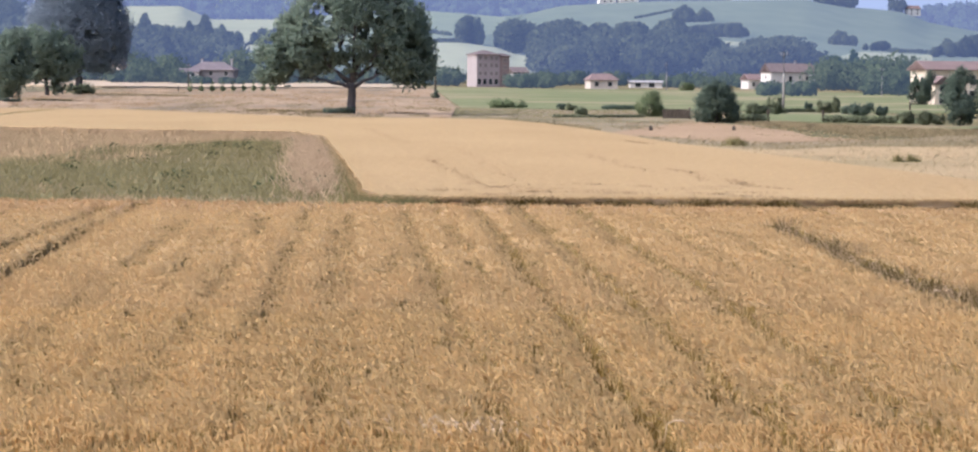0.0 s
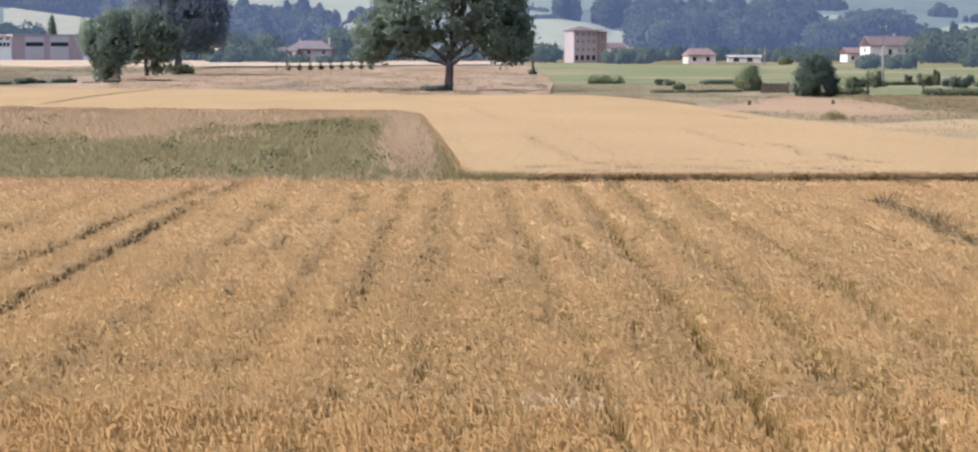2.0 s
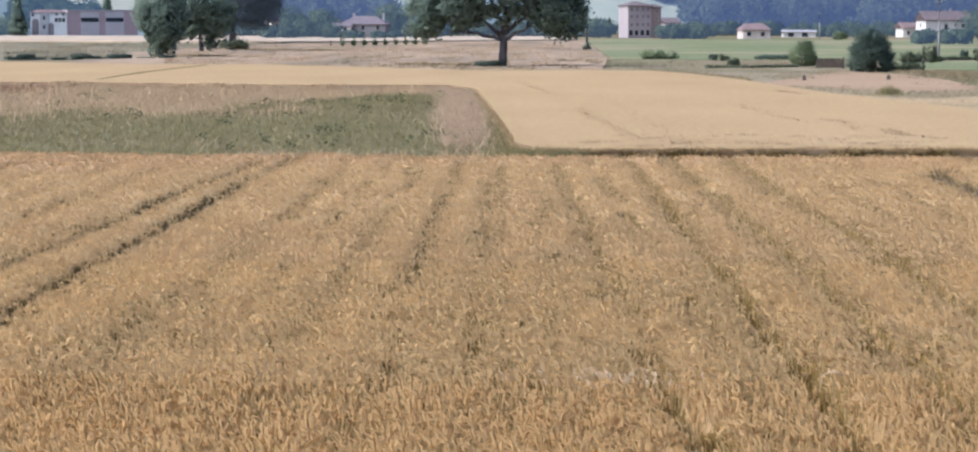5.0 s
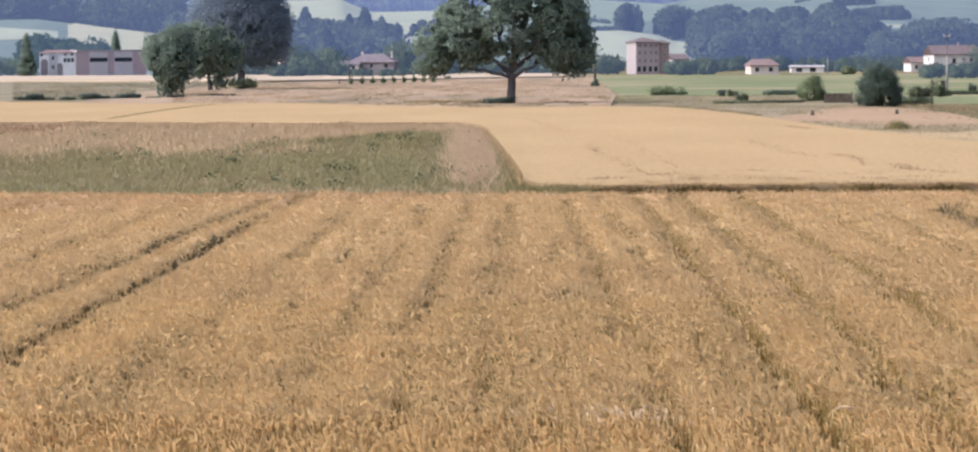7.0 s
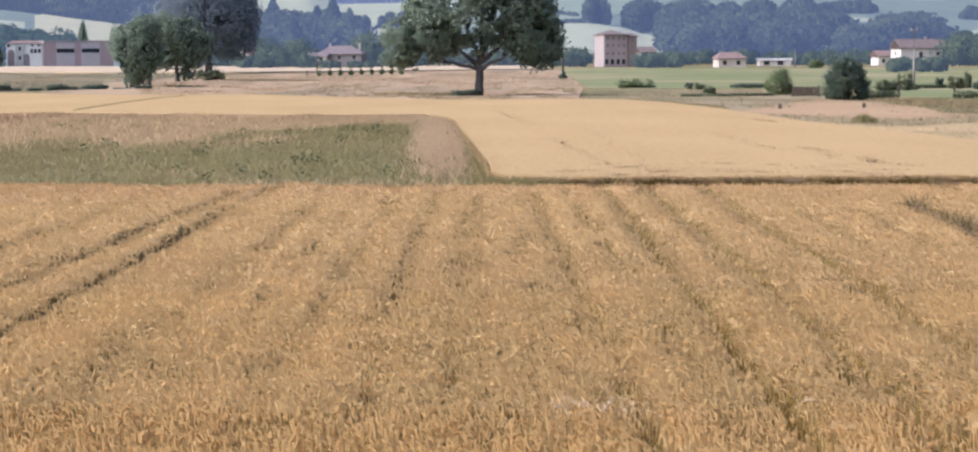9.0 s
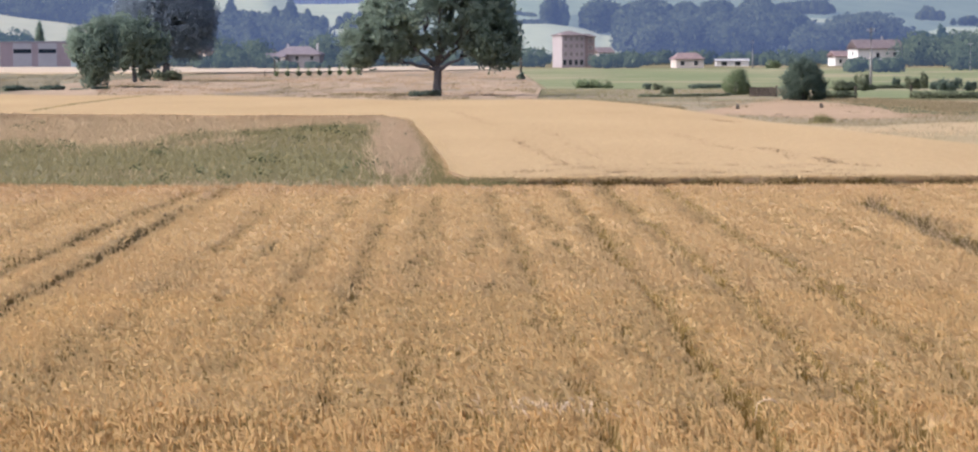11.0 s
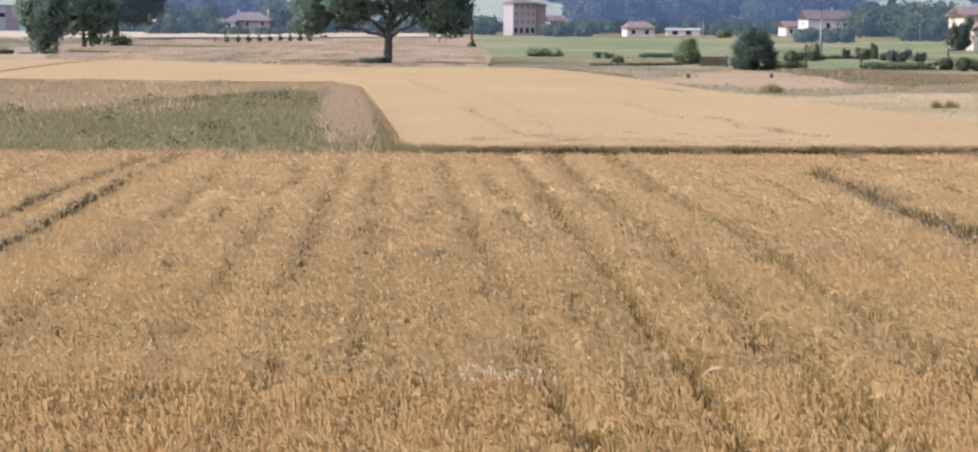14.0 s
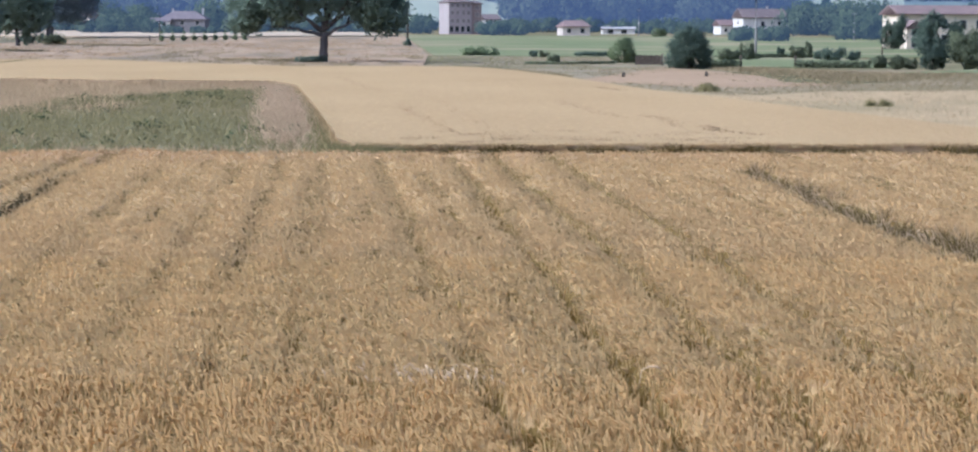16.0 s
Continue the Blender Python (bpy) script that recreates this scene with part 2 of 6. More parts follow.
def mesh_arrays(name, verts, loops, sizes, mat):
    """A mesh from numpy arrays: corner points, corners of all faces in a row, and the number of corners of each face."""
    me = bpy.data.meshes.new(name)
    me.vertices.add(len(verts))
    me.vertices.foreach_set("co", np.asarray(verts, np.float32).ravel())
    me.loops.add(len(loops))
    me.loops.foreach_set("vertex_index", np.asarray(loops, np.int32))
    me.polygons.add(len(sizes))
    sizes = np.asarray(sizes, np.int32)
    me.polygons.foreach_set("loop_start", np.concatenate([[0], np.cumsum(sizes)[:-1]]).astype(np.int32))
    me.polygons.foreach_set("loop_total", sizes)
    me.update(calc_edges=True)
    me.materials.append(mat)
    return me


def part(name, me, parent, label="", at=(0, 0, 0), rz=0.0):
    ob = new(name, me)
    ob.parent = parent
    ob.location = at
    ob.rotation_euler = (0, 0, radians(rz))
    return tagged(ob, label) if label else ob


def thing(name, x, y, z, label, category, group="", kind="", rz=0.0):
    ob = new(name)
    ob.location = (x, y, z)
    ob.rotation_euler = (0, 0, radians(rz))
    return tagged(ob, label, category, group, kind)


BOX_FACES = [(0, 3, 2, 1), (4, 5, 6, 7), (0, 1, 5, 4), (1, 2, 6, 5), (2, 3, 7, 6), (3, 0, 4, 7)]


def box_lists(boxes):
    """Corner points and faces of several boxes (x0, x1, y0, y1, z0, z1)."""
    verts, faces = [], []
    for x0, x1, y0, y1, z0, z1 in boxes:
        k = len(verts)
        verts += [(x0, y0, z0), (x1, y0, z0), (x1, y1, z0), (x0, y1, z0), (x0, y0, z1), (x1, y0, z1), (x1, y1, z1), (x0, y1, z1)]
        faces += [tuple(k + i for i in f) for f in BOX_FACES]
    return verts, faces


def box_mesh(name, boxes, mat):
    return mesh_of(name, *box_lists(boxes), mat)


def tube(path, radii, sides=8):
    """Corner points and faces of a tapering tube along a path."""
    verts, faces = [], []
    for i, p in enumerate(path):
        a = Vector(path[max(i - 1, 0)])
        b = Vector(path[min(i + 1, len(path) - 1)])
        q = (b - a).to_track_quat("Z", "X")
        for s in range(sides):
            ang = 2 * math.pi * s / sides
            verts.append(Vector(p) + q @ Vector((math.cos(ang), math.sin(ang), 0)) * radii[i])
    for i in range(len(path) - 1):
        for s in range(sides):
            t = (s + 1) % sides
            faces.append((i * sides + s, i * sides + t, (i + 1) * sides + t, (i + 1) * sides + s))
    faces.append(tuple(range(sides))[::-1])
    faces.append(tuple(range((len(path) - 1) * sides, len(path) * sides)))
    return verts, faces


def tubes_mesh(name, tubes, mat):
    verts, faces = [], []
    for v, f in tubes:
        k = len(verts)
        verts += v
        faces += [tuple(k + i for i in g) for g in f]
    return mesh_of(name, verts, faces, mat, True)


def value_noise(x, y, seed=0):
    """Smooth random numbers between 0 and 1 over the plane."""
    xi, yi = np.floor(x).astype(np.int64), np.floor(y).astype(np.int64)
    fx, fy = x - xi, y - yi
    fx, fy = fx * fx * (3 - 2 * fx), fy * fy * (3 - 2 * fy)

    def h(i, j):
        n = (i * 374761393 + j * 668265263 + seed * 982451653) & 0xFFFFFFFF
        n = ((n ^ (n >> 13)) * 1274126177) & 0xFFFFFFFF
        return ((n ^ (n >> 16)) & 0xFFFF) / 65535.0
    return (h(xi, yi) * (1 - fx) + h(xi + 1, yi) * fx) * (1 - fy) + (h(xi, yi + 1) * (1 - fx) + h(xi + 1, yi + 1) * fx) * fy


def outward(p, envelope, rng, spread=0.45):
    """Directions out of a crown made of ellipsoids, for soft shading of its leaves."""
    env = np.asarray(envelope, float)
    q = (p[:, None, :] - env[None, :, :3]) / env[None, :, 3:6]
    k = np.argmin((q ** 2).sum(2), 1)
    n = q[np.arange(len(p)), k] / env[k, 3:6]
    n /= np.linalg.norm(n, axis=1)[:, None] + 1e-6
    whole = p - env[:, :3].mean(0)
    whole /= np.linalg.norm(whole, axis=1)[:, None] + 1e-6
    n = 0.6 * n + 0.5 * whole + np.array([0.0, -0.25, 0.3]) + spread * rng.normal(size=p.shape)
    return n / (np.linalg.norm(n, axis=1)[:, None] + 1e-6)


def leaves_mesh(name, centres, size, mat, rng, flat=0.35, normals=None):
    """One small folded leaf spray at each centre, turned at random."""
    n = len(centres)
    a = rng.normal(size=(n, 3))
    a /= np.linalg.norm(a, axis=1)[:, None]
    b = rng.normal(size=(n, 3))
    b -= (a * b).sum(1)[:, None] * a
    b /= np.linalg.norm(b, axis=1)[:, None]
    c = np.cross(a, b)
    turn = np.where(0.2 * c[:, 2] - c[:, 1] > 0, -1.0, 1.0)[:, None]
    b, c = b * turn, c * turn
    s = (np.asarray(size) * rng.uniform(0.6, 1.3, n))[:, None]
    v = np.stack([centres - a * s, centres + b * s * 0.55 + c * s * flat * 0.5, centres + a * s, centres - b * s * 0.55 + c * s * flat * 0.5], 1)
    loops = (np.arange(n)[:, None] * 4 + np.array([0, 1, 2, 0, 2, 3])).ravel()
    me = mesh_arrays(name, v.reshape(-1, 3), loops, np.full(2 * n, 3), mat)
    return me if normals is None else with_normals(me, normals, 4)


def blob_points(blobs, count, rng, inner=0.55):
    """Points in the shells of ellipsoids (x, y, z, rx, ry, rz), shared out by their surface."""
    blobs = np.asarray(blobs, float)
    w = (blobs[:, 3] * blobs[:, 5] + blobs[:, 4] * blobs[:, 5])
    k = rng.choice(len(blobs), count, p=w / w.sum())
    d = rng.normal(size=(count, 3))
    d /= np.linalg.norm(d, axis=1)[:, None]
    r = rng.uniform(inner ** 3, 1, count) ** (1 / 3)
    return blobs[k, :3] + d * r[:, None] * blobs[k, 3:6]


def noise3(p, seed):
    """Smooth random numbers between 0 and 1 through space."""
    i = np.floor(p).astype(np.int64)
    f = p - i
    f = f * f * (3 - 2 * f)
    total = np.zeros(len(p))
    for dx in (0, 1):
        for dy in (0, 1):
            for dz in (0, 1):
                n = ((i[:, 0] + dx) * 374761393 + (i[:, 1] + dy) * 668265263 + (i[:, 2] + dz) * 2147483647 + seed * 982451653) & 0xFFFFFFFF
                n = ((n ^ (n >> 13)) * 1274126177) & 0xFFFFFFFF
                w = (f[:, 0] if dx else 1 - f[:, 0]) * (f[:, 1] if dy else 1 - f[:, 1]) * (f[:, 2] if dz else 1 - f[:, 2])
                total += w * ((n ^ (n >> 16)) & 0xFFFF) / 65535.0
    return total


def crown_points(envelope, count, grain, gaps, rng, seed, thin=()):
    """Leaf places in a crown: bunched into boughs of the size grain, with open gaps between, and a ragged outline."""
    p = blob_points(np.asarray(envelope, float), count * 3, rng, 0.25)
    p = p + rng.normal(0, grain * 0.22, p.shape)
    v = 0.62 * noise3(p / grain, seed) + 0.38 * noise3(p / (grain * 0.42), seed + 1)
    for x, z, r, amount in thin:
        v -= amount * np.exp(-((p[:, 0] - x) ** 2 + (p[:, 2] - z) ** 2) / r ** 2)
    return p[v > gaps][:count]


def clumps(envelope, count, lo, hi, rng):
    """Smaller clumps of foliage spread through larger ellipsoids, mostly towards their outside."""
    p = blob_points(envelope, count, rng, 0.45)
    r = rng.uniform(lo, hi, count)
    return np.column_stack([p, r, r, r * 0.8])


def limb(a, b, r0, r1, rng, wobble=0.08, n=5):
    a, b = Vector(a), Vector(b)
    length = (b - a).length
    path = []
    for i in range(n + 1):
        f = i / n
        w = wobble * length * math.sin(math.pi * f)
        path.append(a.lerp(b, f) + Vector((rng.uniform(-1, 1) * w, rng.uniform(-1, 1) * w, rng.uniform(-0.5, 1) * w)))
    return tube(path, [r0 + (r1 - r0) * i / n for i in range(n + 1)], 7)


def tree(name, x, y, label, category, trunk_h, trunk_r, envelope, clump_n, clump_r, leaf_n, leaf, leaf_mat, seed, group="", z=0.0, limbs=6, mat_bark=None, gaps=0.44):
    """A tree or shrub: trunk with limbs that reach into the clumps, and a crown of leaf sprays."""
    rng = np.random.default_rng(seed)
    root = thing(name, x, y, z, label, category, group)
    cl = clumps(envelope, clump_n, clump_r[0], clump_r[1], rng)
    top = (rng.uniform(-0.1, 0.1) * trunk_h, rng.uniform(-0.1, 0.1) * trunk_h, trunk_h)
    pieces = [limb((0, 0, -0.15), top, trunk_r * 1.25, trunk_r * 0.8, rng, 0.02)]
    for i in range(limbs):
        c = cl[int(rng.integers(len(cl)))]
        pieces.append(limb((top[0], top[1], top[2] * rng.uniform(0.8, 1.0)), c[:3], trunk_r * 0.5, trunk_r * 0.12, rng))
    part("trunk", tubes_mesh("trunk", pieces, mat_bark or BARK), root)
    pts = crown_points(envelope, leaf_n, clump_r[0] + clump_r[1], gaps, rng, seed)
    pts[:, 2] = np.abs(pts[:, 2]) + 0.03
    part("crown", leaves_mesh("crown", pts, leaf, leaf_mat, rng, normals=outward(pts, envelope, rng)), root)
    return root


def slab(name, outline, z0, z1, mat, label, category, side=None):
    """A field: a sheet of crop or turf with its own height, standing on the ground."""
    n = len(outline)
    verts = [(x, y, z0) for x, y in outline] + [(x, y, z1) for x, y in outline]
    faces = [tuple(range(n, 2 * n))] + [(i, (i + 1) % n, n + (i + 1) % n, n + i) for i in range(n)]
    me = mesh_of(name, verts, faces, mat)
    if side:
        me.materials.append(side)
        for f in me.polygons[1:]:
            f.material_index = 1
    return tagged(new(name, me), label, category, kind="structure")


def inside(px, py, outline):
    """Which points lie inside an outline."""
    hit = np.zeros(len(px), bool)
    n = len(outline)
    for i in range(n):
        (x0, y0), (x1, y1) = outline[i], outline[(i + 1) % n]
        if y0 != y1:
            hit ^= ((y0 > py) != (y1 > py)) & (px < (x1 - x0) * (py - y0) / (y1 - y0) + x0)
    return hit


def soft_up(n, spread, rng):
    """Shading directions of a dense crop: mostly upward, with some scatter."""
    d = spread * rng.normal(size=(n, 3)) + np.array([0.0, -0.25, 1.0])
    return d / np.linalg.norm(d, axis=1)[:, None]


def with_normals(me, normals, corners):
    """Give each loose piece of so many corner points one shading direction."""
    me.shade_smooth()
    me.normals_split_custom_set_from_vertices(np.repeat(normals, corners, 0).tolist())
    return me


def blades_mesh(name, x, y, z, height, width, lean, mat, rng, soft=0.45):
    """Grass blades or stalks: two bent pieces each, narrowing to a tip."""
    n = len(x)
    ang = rng.uniform(-0.5 * math.pi, 0.5 * math.pi, n)
    dx, dy = np.cos(ang), np.sin(ang)
    la = rng.uniform(0, 2 * math.pi, n)
    lx, ly = np.cos(la) * lean * height, np.sin(la) * lean * height
    w = width / 2
    v = np.zeros((n, 5, 3))
    for k, (f, ww) in enumerate(((0.0, 1.0), (0.6, 0.8))):
        for s, sign in ((0, -1), (1, 1)):
            v[:, 2 * k + s] = np.stack([x + sign * dx * w * ww + lx * f * f, y + sign * dy * w * ww + ly * f * f, z + height * f], 1)
    v[:, 4] = np.stack([x + lx, y + ly, z + height], 1)
    base = np.arange(n)[:, None] * 5
    loops = (base + np.array([0, 1, 3, 0, 3, 2, 2, 3, 4])).ravel()
    me = mesh_arrays(name, v.reshape(-1, 3), loops, np.full(3 * n, 3), mat)
    return with_normals(me, soft_up(n, soft, rng), 5) if soft else me


def ears_mesh(name, x, y, z, size, mat, rng, stalk=0.28, flat=False, plump=1.0):
    """Nodding ears, each a bent three-sided spindle on a thin stalk."""
    n = len(x)
    ang = rng.normal(2.6, 1.1, n)
    nod = rng.uniform(0.2, 1.35, n)
    dx, dy = np.cos(ang), np.sin(ang)
    length = 0.095 * size * rng.uniform(0.75, 1.2, n)
    fat = 0.0078 * plump * size * rng.uniform(0.8, 1.3, n)
    base = np.stack([x, y, z], 1)
    d1 = np.stack([dx * np.sin(nod * 0.6), dy * np.sin(nod * 0.6), np.cos(nod * 0.6)], 1)
    d2 = np.stack([dx * np.sin(nod * 1.5), dy * np.sin(nod * 1.5), np.cos(nod * 1.5)], 1)
    mid = base + d1 * (length * 0.5)[:, None]
    tip = mid + d2 * (length * 0.62)[:, None]
    side = np.stack([-dy, dx, np.zeros(n)], 1)
    up = np.cross(d1, side)
    v = np.zeros((n, 10, 3))
    for k, (c, f) in enumerate(((base, 0.55), (mid, 1.25))):
        for s in range(3):
            a = 2 * math.pi * s / 3
            v[:, 3 * k + s] = c + (side * math.cos(a) + up * math.sin(a)) * (fat * f)[:, None]
    v[:, 6] = tip
    if flat:
        turn = rng.uniform(0, math.pi, n)[:, None]
        out = side * np.cos(turn) + up * np.sin(turn)
        away = np.cross(out, d1 + d2)
        out = np.where((0.2 * away[:, 2] - away[:, 1] > 0)[:, None], out, -out)
        fold = np.cross(out, d1) * (fat * 0.5)[:, None]
        v = np.stack([base, mid + out * (fat * 1.4)[:, None] + fold, tip, mid - out * (fat * 1.4)[:, None] + fold], 1)
        loops = (np.arange(n)[:, None] * 4 + np.array([0, 1, 2, 0, 2, 3])).ravel()
        me = mesh_arrays(name, v.reshape(-1, 3), loops, np.full(2 * n, 3), mat)
        return me
    foot = base - np.stack([dx * 0.03, dy * 0.03, np.full(n, 1.0) * stalk], 1)
    thick = 0.0035 * size
    v[:, 7] = foot - side * np.reshape(thick, (-1, 1))
    v[:, 8] = foot + side * np.reshape(thick, (-1, 1))
    v[:, 9] = base
    b = np.arange(n)[:, None] * 10
    quads = np.array([0, 1, 4, 3, 1, 2, 5, 4, 2, 0, 3, 5])
    tris = np.array([3, 4, 6, 4, 5, 6, 5, 3, 6, 7, 8, 9])
    loops = np.concatenate([b + quads, b + tris], 1).ravel()
    sizes = np.tile(np.array([4, 4, 4, 3, 3, 3, 3]), n)
    me = mesh_arrays(name, v.reshape(-1, 3), loops, sizes, mat)
    me.shade_smooth()
    return me


# ---------------------------------------------------------------- ground and hills
# lines of the hills: across (x over y) and rise (height above the eye over distance)
CREST = [(-0.60, 0.018), (-0.194, 0.0187), (-0.169, 0.0155), (-0.146, 0.0128), (-0.118, 0.0202), (-0.0934, 0.0263), (-0.0709, 0.0266), (-0.0659, 0.0244),
         (-0.0584, 0.0212), (-0.0333, 0.0215), (-0.01, 0.024), (0.0247, 0.026), (0.0449, 0.0245), (0.0576, 0.0231), (0.0703, 0.0248), (0.083, 0.0279),
         (0.1033, 0.0295), (0.1237, 0.0307), (0.1826, 0.0322), (0.202, 0.0291), (0.2213, 0.0278), (0.2271, 0.0261), (0.2344, 0.0231), (0.2546, 0.0198), (0.60, 0.015)]
BEHIND = [(-0.60, 0.026), (-0.194, 0.027), (-0.15, 0.028), (-0.118, 0.030), (-0.07, 0.033), (0.02, 0.033), (0.07, 0.030), (0.10, 0.0285),
          (0.13, 0.027), (0.18, 0.024), (0.222, 0.021), (0.2275, 0.0225), (0.24, 0.0265), (0.32, 0.029), (0.60, 0.026)]
KNOLL = [(-0.60, 0.011), (-0.19, 0.0115), (-0.15, 0.0085), (-0.10, 0.012), (0.0425, 0.0128), (0.055, 0.0112), (0.0654, 0.0085), (0.10, 0.0105), (0.15, 0.0125), (0.20, 0.0108), (0.2346, 0.0098), (0.60, 0.009)]


def line_of(points, a):
    return np.interp(a, [p[0] for p in points], [p[1] for p in points])


def rise(a, d):
    """How high the land shows above the eye, as a slope, at the distance d: valley floor, a knoll, the green hill and the wooded range behind."""
    a, d = np.broadcast_arrays(np.asarray(a, float), np.asarray(d, float))
    foot = np.interp(a, [-0.15, -0.13], [1190.0, 1000.0])
    crest = np.interp(a, [-0.15, -0.12], [1760.0, 2300.0])
    stops = [foot, foot + 350, crest, crest + 190, np.full_like(a, 3300.0)]
    hill = line_of(CREST, a)
    values = [-EYE / foot, line_of(KNOLL, a), hill, hill - 0.0035, line_of(BEHIND, a)]
    e = np.where(d < foot, -EYE / np.maximum(d, 1.0), values[-1] - 0.000012 * np.maximum(d - 3300, 0))
    for k in range(4):
        f = (d - stops[k]) / (stops[k + 1] - stops[k])
        g = f * f * (3 - 2 * f) if k == 3 else 0.75 * f + 0.25 * f * f * (3 - 2 * f)
        e = np.where((f >= 0) & (f <= 1), values[k] + (values[k + 1] - values[k]) * g, e)
    return e


def terrain(x, y):
    """The height of the land."""
    x, y = np.asarray(x, float), np.asarray(y, float)
    far = np.maximum(y, 400.0)
    small = 2.0 * (value_noise(x / 170.0, y / 200.0, 3) - 0.5) * np.clip((y - 1250.0) / 300.0, 0, 1)
    return np.where(y < 950, 0.0, rise(x / far, far) * far + EYE + small)


def distance_at(a, e):
    """The distance at which the front of the hill shows at the slope e."""
    d = np.linspace(1000, 2300, 400)
    r = np.maximum.accumulate(rise(a, d))
    return float(np.interp(e, r, d))


ga = np.unique(np.concatenate([np.linspace(-9, -0.7, 14), np.linspace(-0.7, -0.26, 23), np.linspace(-0.26, 0.30, 188), np.linspace(0.30, 0.7, 21), np.linspace(0.7, 9, 14)]))
gy = np.unique(np.concatenate([np.linspace(-3000, -200, 8), np.linspace(-200, 960, 30), np.linspace(960, 3600, 150), np.linspace(3600, 4900, 10)]))
GA, GY = np.meshgrid(ga, gy)
GX = np.clip(GA * np.maximum(GY, 400.0), -4600, 4600)
GZ = terrain(GX, GY)
nx, ny = len(ga), len(gy)
idx = np.arange(nx * ny).reshape(ny, nx)
quads = np.stack([idx[:-1, :-1], idx[:-1, 1:], idx[1:, 1:], idx[1:, :-1]], -1).reshape(-1, 4)
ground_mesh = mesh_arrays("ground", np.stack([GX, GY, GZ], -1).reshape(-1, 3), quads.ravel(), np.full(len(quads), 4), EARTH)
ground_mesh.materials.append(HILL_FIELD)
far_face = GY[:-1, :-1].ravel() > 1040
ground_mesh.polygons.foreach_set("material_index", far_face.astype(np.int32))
ground_mesh.shade_smooth()
tagged(new("ground", ground_mesh), "flat valley ground rising to hazy green hills", "ground", kind="structure")


def draped(name, low, high, mat, label, lift=0.5):
    """A field on the hillside between two lines of (across, rise), laid on the slope."""
    n, m = 30, 14
    verts, faces = [], []
    for j in range(m + 1):
        for i in range(n + 1):
            a = low[0][0] + (low[-1][0] - low[0][0]) * i / n
            e0, e1 = float(line_of(low, a)), float(line_of(high, a))
            d = distance_at(a, e0 + (e1 - e0) * j / m)
            verts.append((a * d, d, float(terrain(a * d, d)) + lift))
    for j in range(m):
        for i in range(n):
            k = j * (n + 1) + i
            faces.append((k, k + 1, k + n + 2, k + n + 1))
    return tagged(new(name, mesh_of(name, verts, faces, mat, True)), label, "field", kind="structure")


def woodland(name, a0, a1, d0, d1, count, height, leaf, mat, label, seed, per=130, conifers=0.12, tops=None, open_share=0.16, slim=0.8):
    """A wood too far off to count: crowns of many leaf sprays, joined. tops: the line that its crowns reach."""
    rng = np.random.default_rng(seed)
    a, d = rng.uniform(a0, a1, count), rng.uniform(d0, d1, count)
    keep = value_noise(a * 90, d / 90.0, seed) > open_share
    a, d = a[keep], d[keep]
    x, y = a * d, d
    z = terrain(x, y)
    pts, ways = [], []
    for i in range(len(x)):
        h = height * rng.uniform(0.65, 1.2)
        w = h * rng.uniform(0.45, 0.75)
        if tops:
            h = min(h, (float(line_of(tops, a[i])) * d[i] + EYE - z[i]) * rng.uniform(0.9, 1.03))
            if h < 3.0:
                continue
            w = min(w, h * slim)
        if rng.random() < conifers:
            t = rng.uniform(0, 1, per)
            r = w * 0.55 * (1 - t) + 0.4
            ang = rng.uniform(0, 2 * math.pi, per)
            p = np.column_stack([r * np.cos(ang), r * np.sin(ang), t * h * (1.0 if tops else 1.25)])
            env = [(0, 0, h * 0.4, w * 0.6, w * 0.6, h * 0.6)]
        else:
            env = [(rng.uniform(-0.3, 0.3) * w, rng.uniform(-0.3, 0.3) * w, h * rng.uniform(0.45, 0.66), w * rng.uniform(0.6, 0.9), w * 0.8, h * 0.36) for _ in range(3)]
            env.append((0, 0, h * 0.32, w * 0.95, w * 0.95, h * 0.32))
            p = blob_points(env, per, rng, 0.7)
        pts.append(p + np.array([x[i], y[i], z[i]]))
        ways.append(outward(p, env, rng, 0.25))
    ob = new(name, leaves_mesh(name, np.concatenate(pts), leaf, mat, rng, normals=np.concatenate(ways)))
    return tagged(ob, label, "woodland", kind="stuff")


def clump(name, a0, a1, base, tops, count, leaf, label, seed, mat=None, depth=40, slim=0.3):
    """Trees standing together on the slope at the rise base, up to the line tops."""
    d = distance_at((a0 + a1) / 2, base)
    return woodland(name, a0, a1, d, d + depth, count, 40, leaf, mat or HILL_WOOD, label, seed, per=240, conifers=0.0, tops=tops, open_share=-1, slim=slim)


def hedgerow(name, a0, e0, a1, e1, count, height, label, seed):
    """A thin line of bushes across the slope, too far off to count."""
    rng = np.random.default_rng(seed)
    pts = []
    for f in np.linspace(0, 1, count):
        a = a0 + (a1 - a0) * f
        d = distance_at(a, e0 + (e1 - e0) * f)
        h = height * rng.uniform(0.6, 1.3)
        pts.append(blob_points([(0, 0, h * 0.5, h * 1.1, h * 0.9, h * 0.5)], 40, rng) + np.array([a * d, d, float(terrain(a * d, d))]))
    tagged(new(name, leaves_mesh(name, np.concatenate(pts), 1.0, SLOPE_WOOD, rng)), label, "hedgerow", kind="stuff")


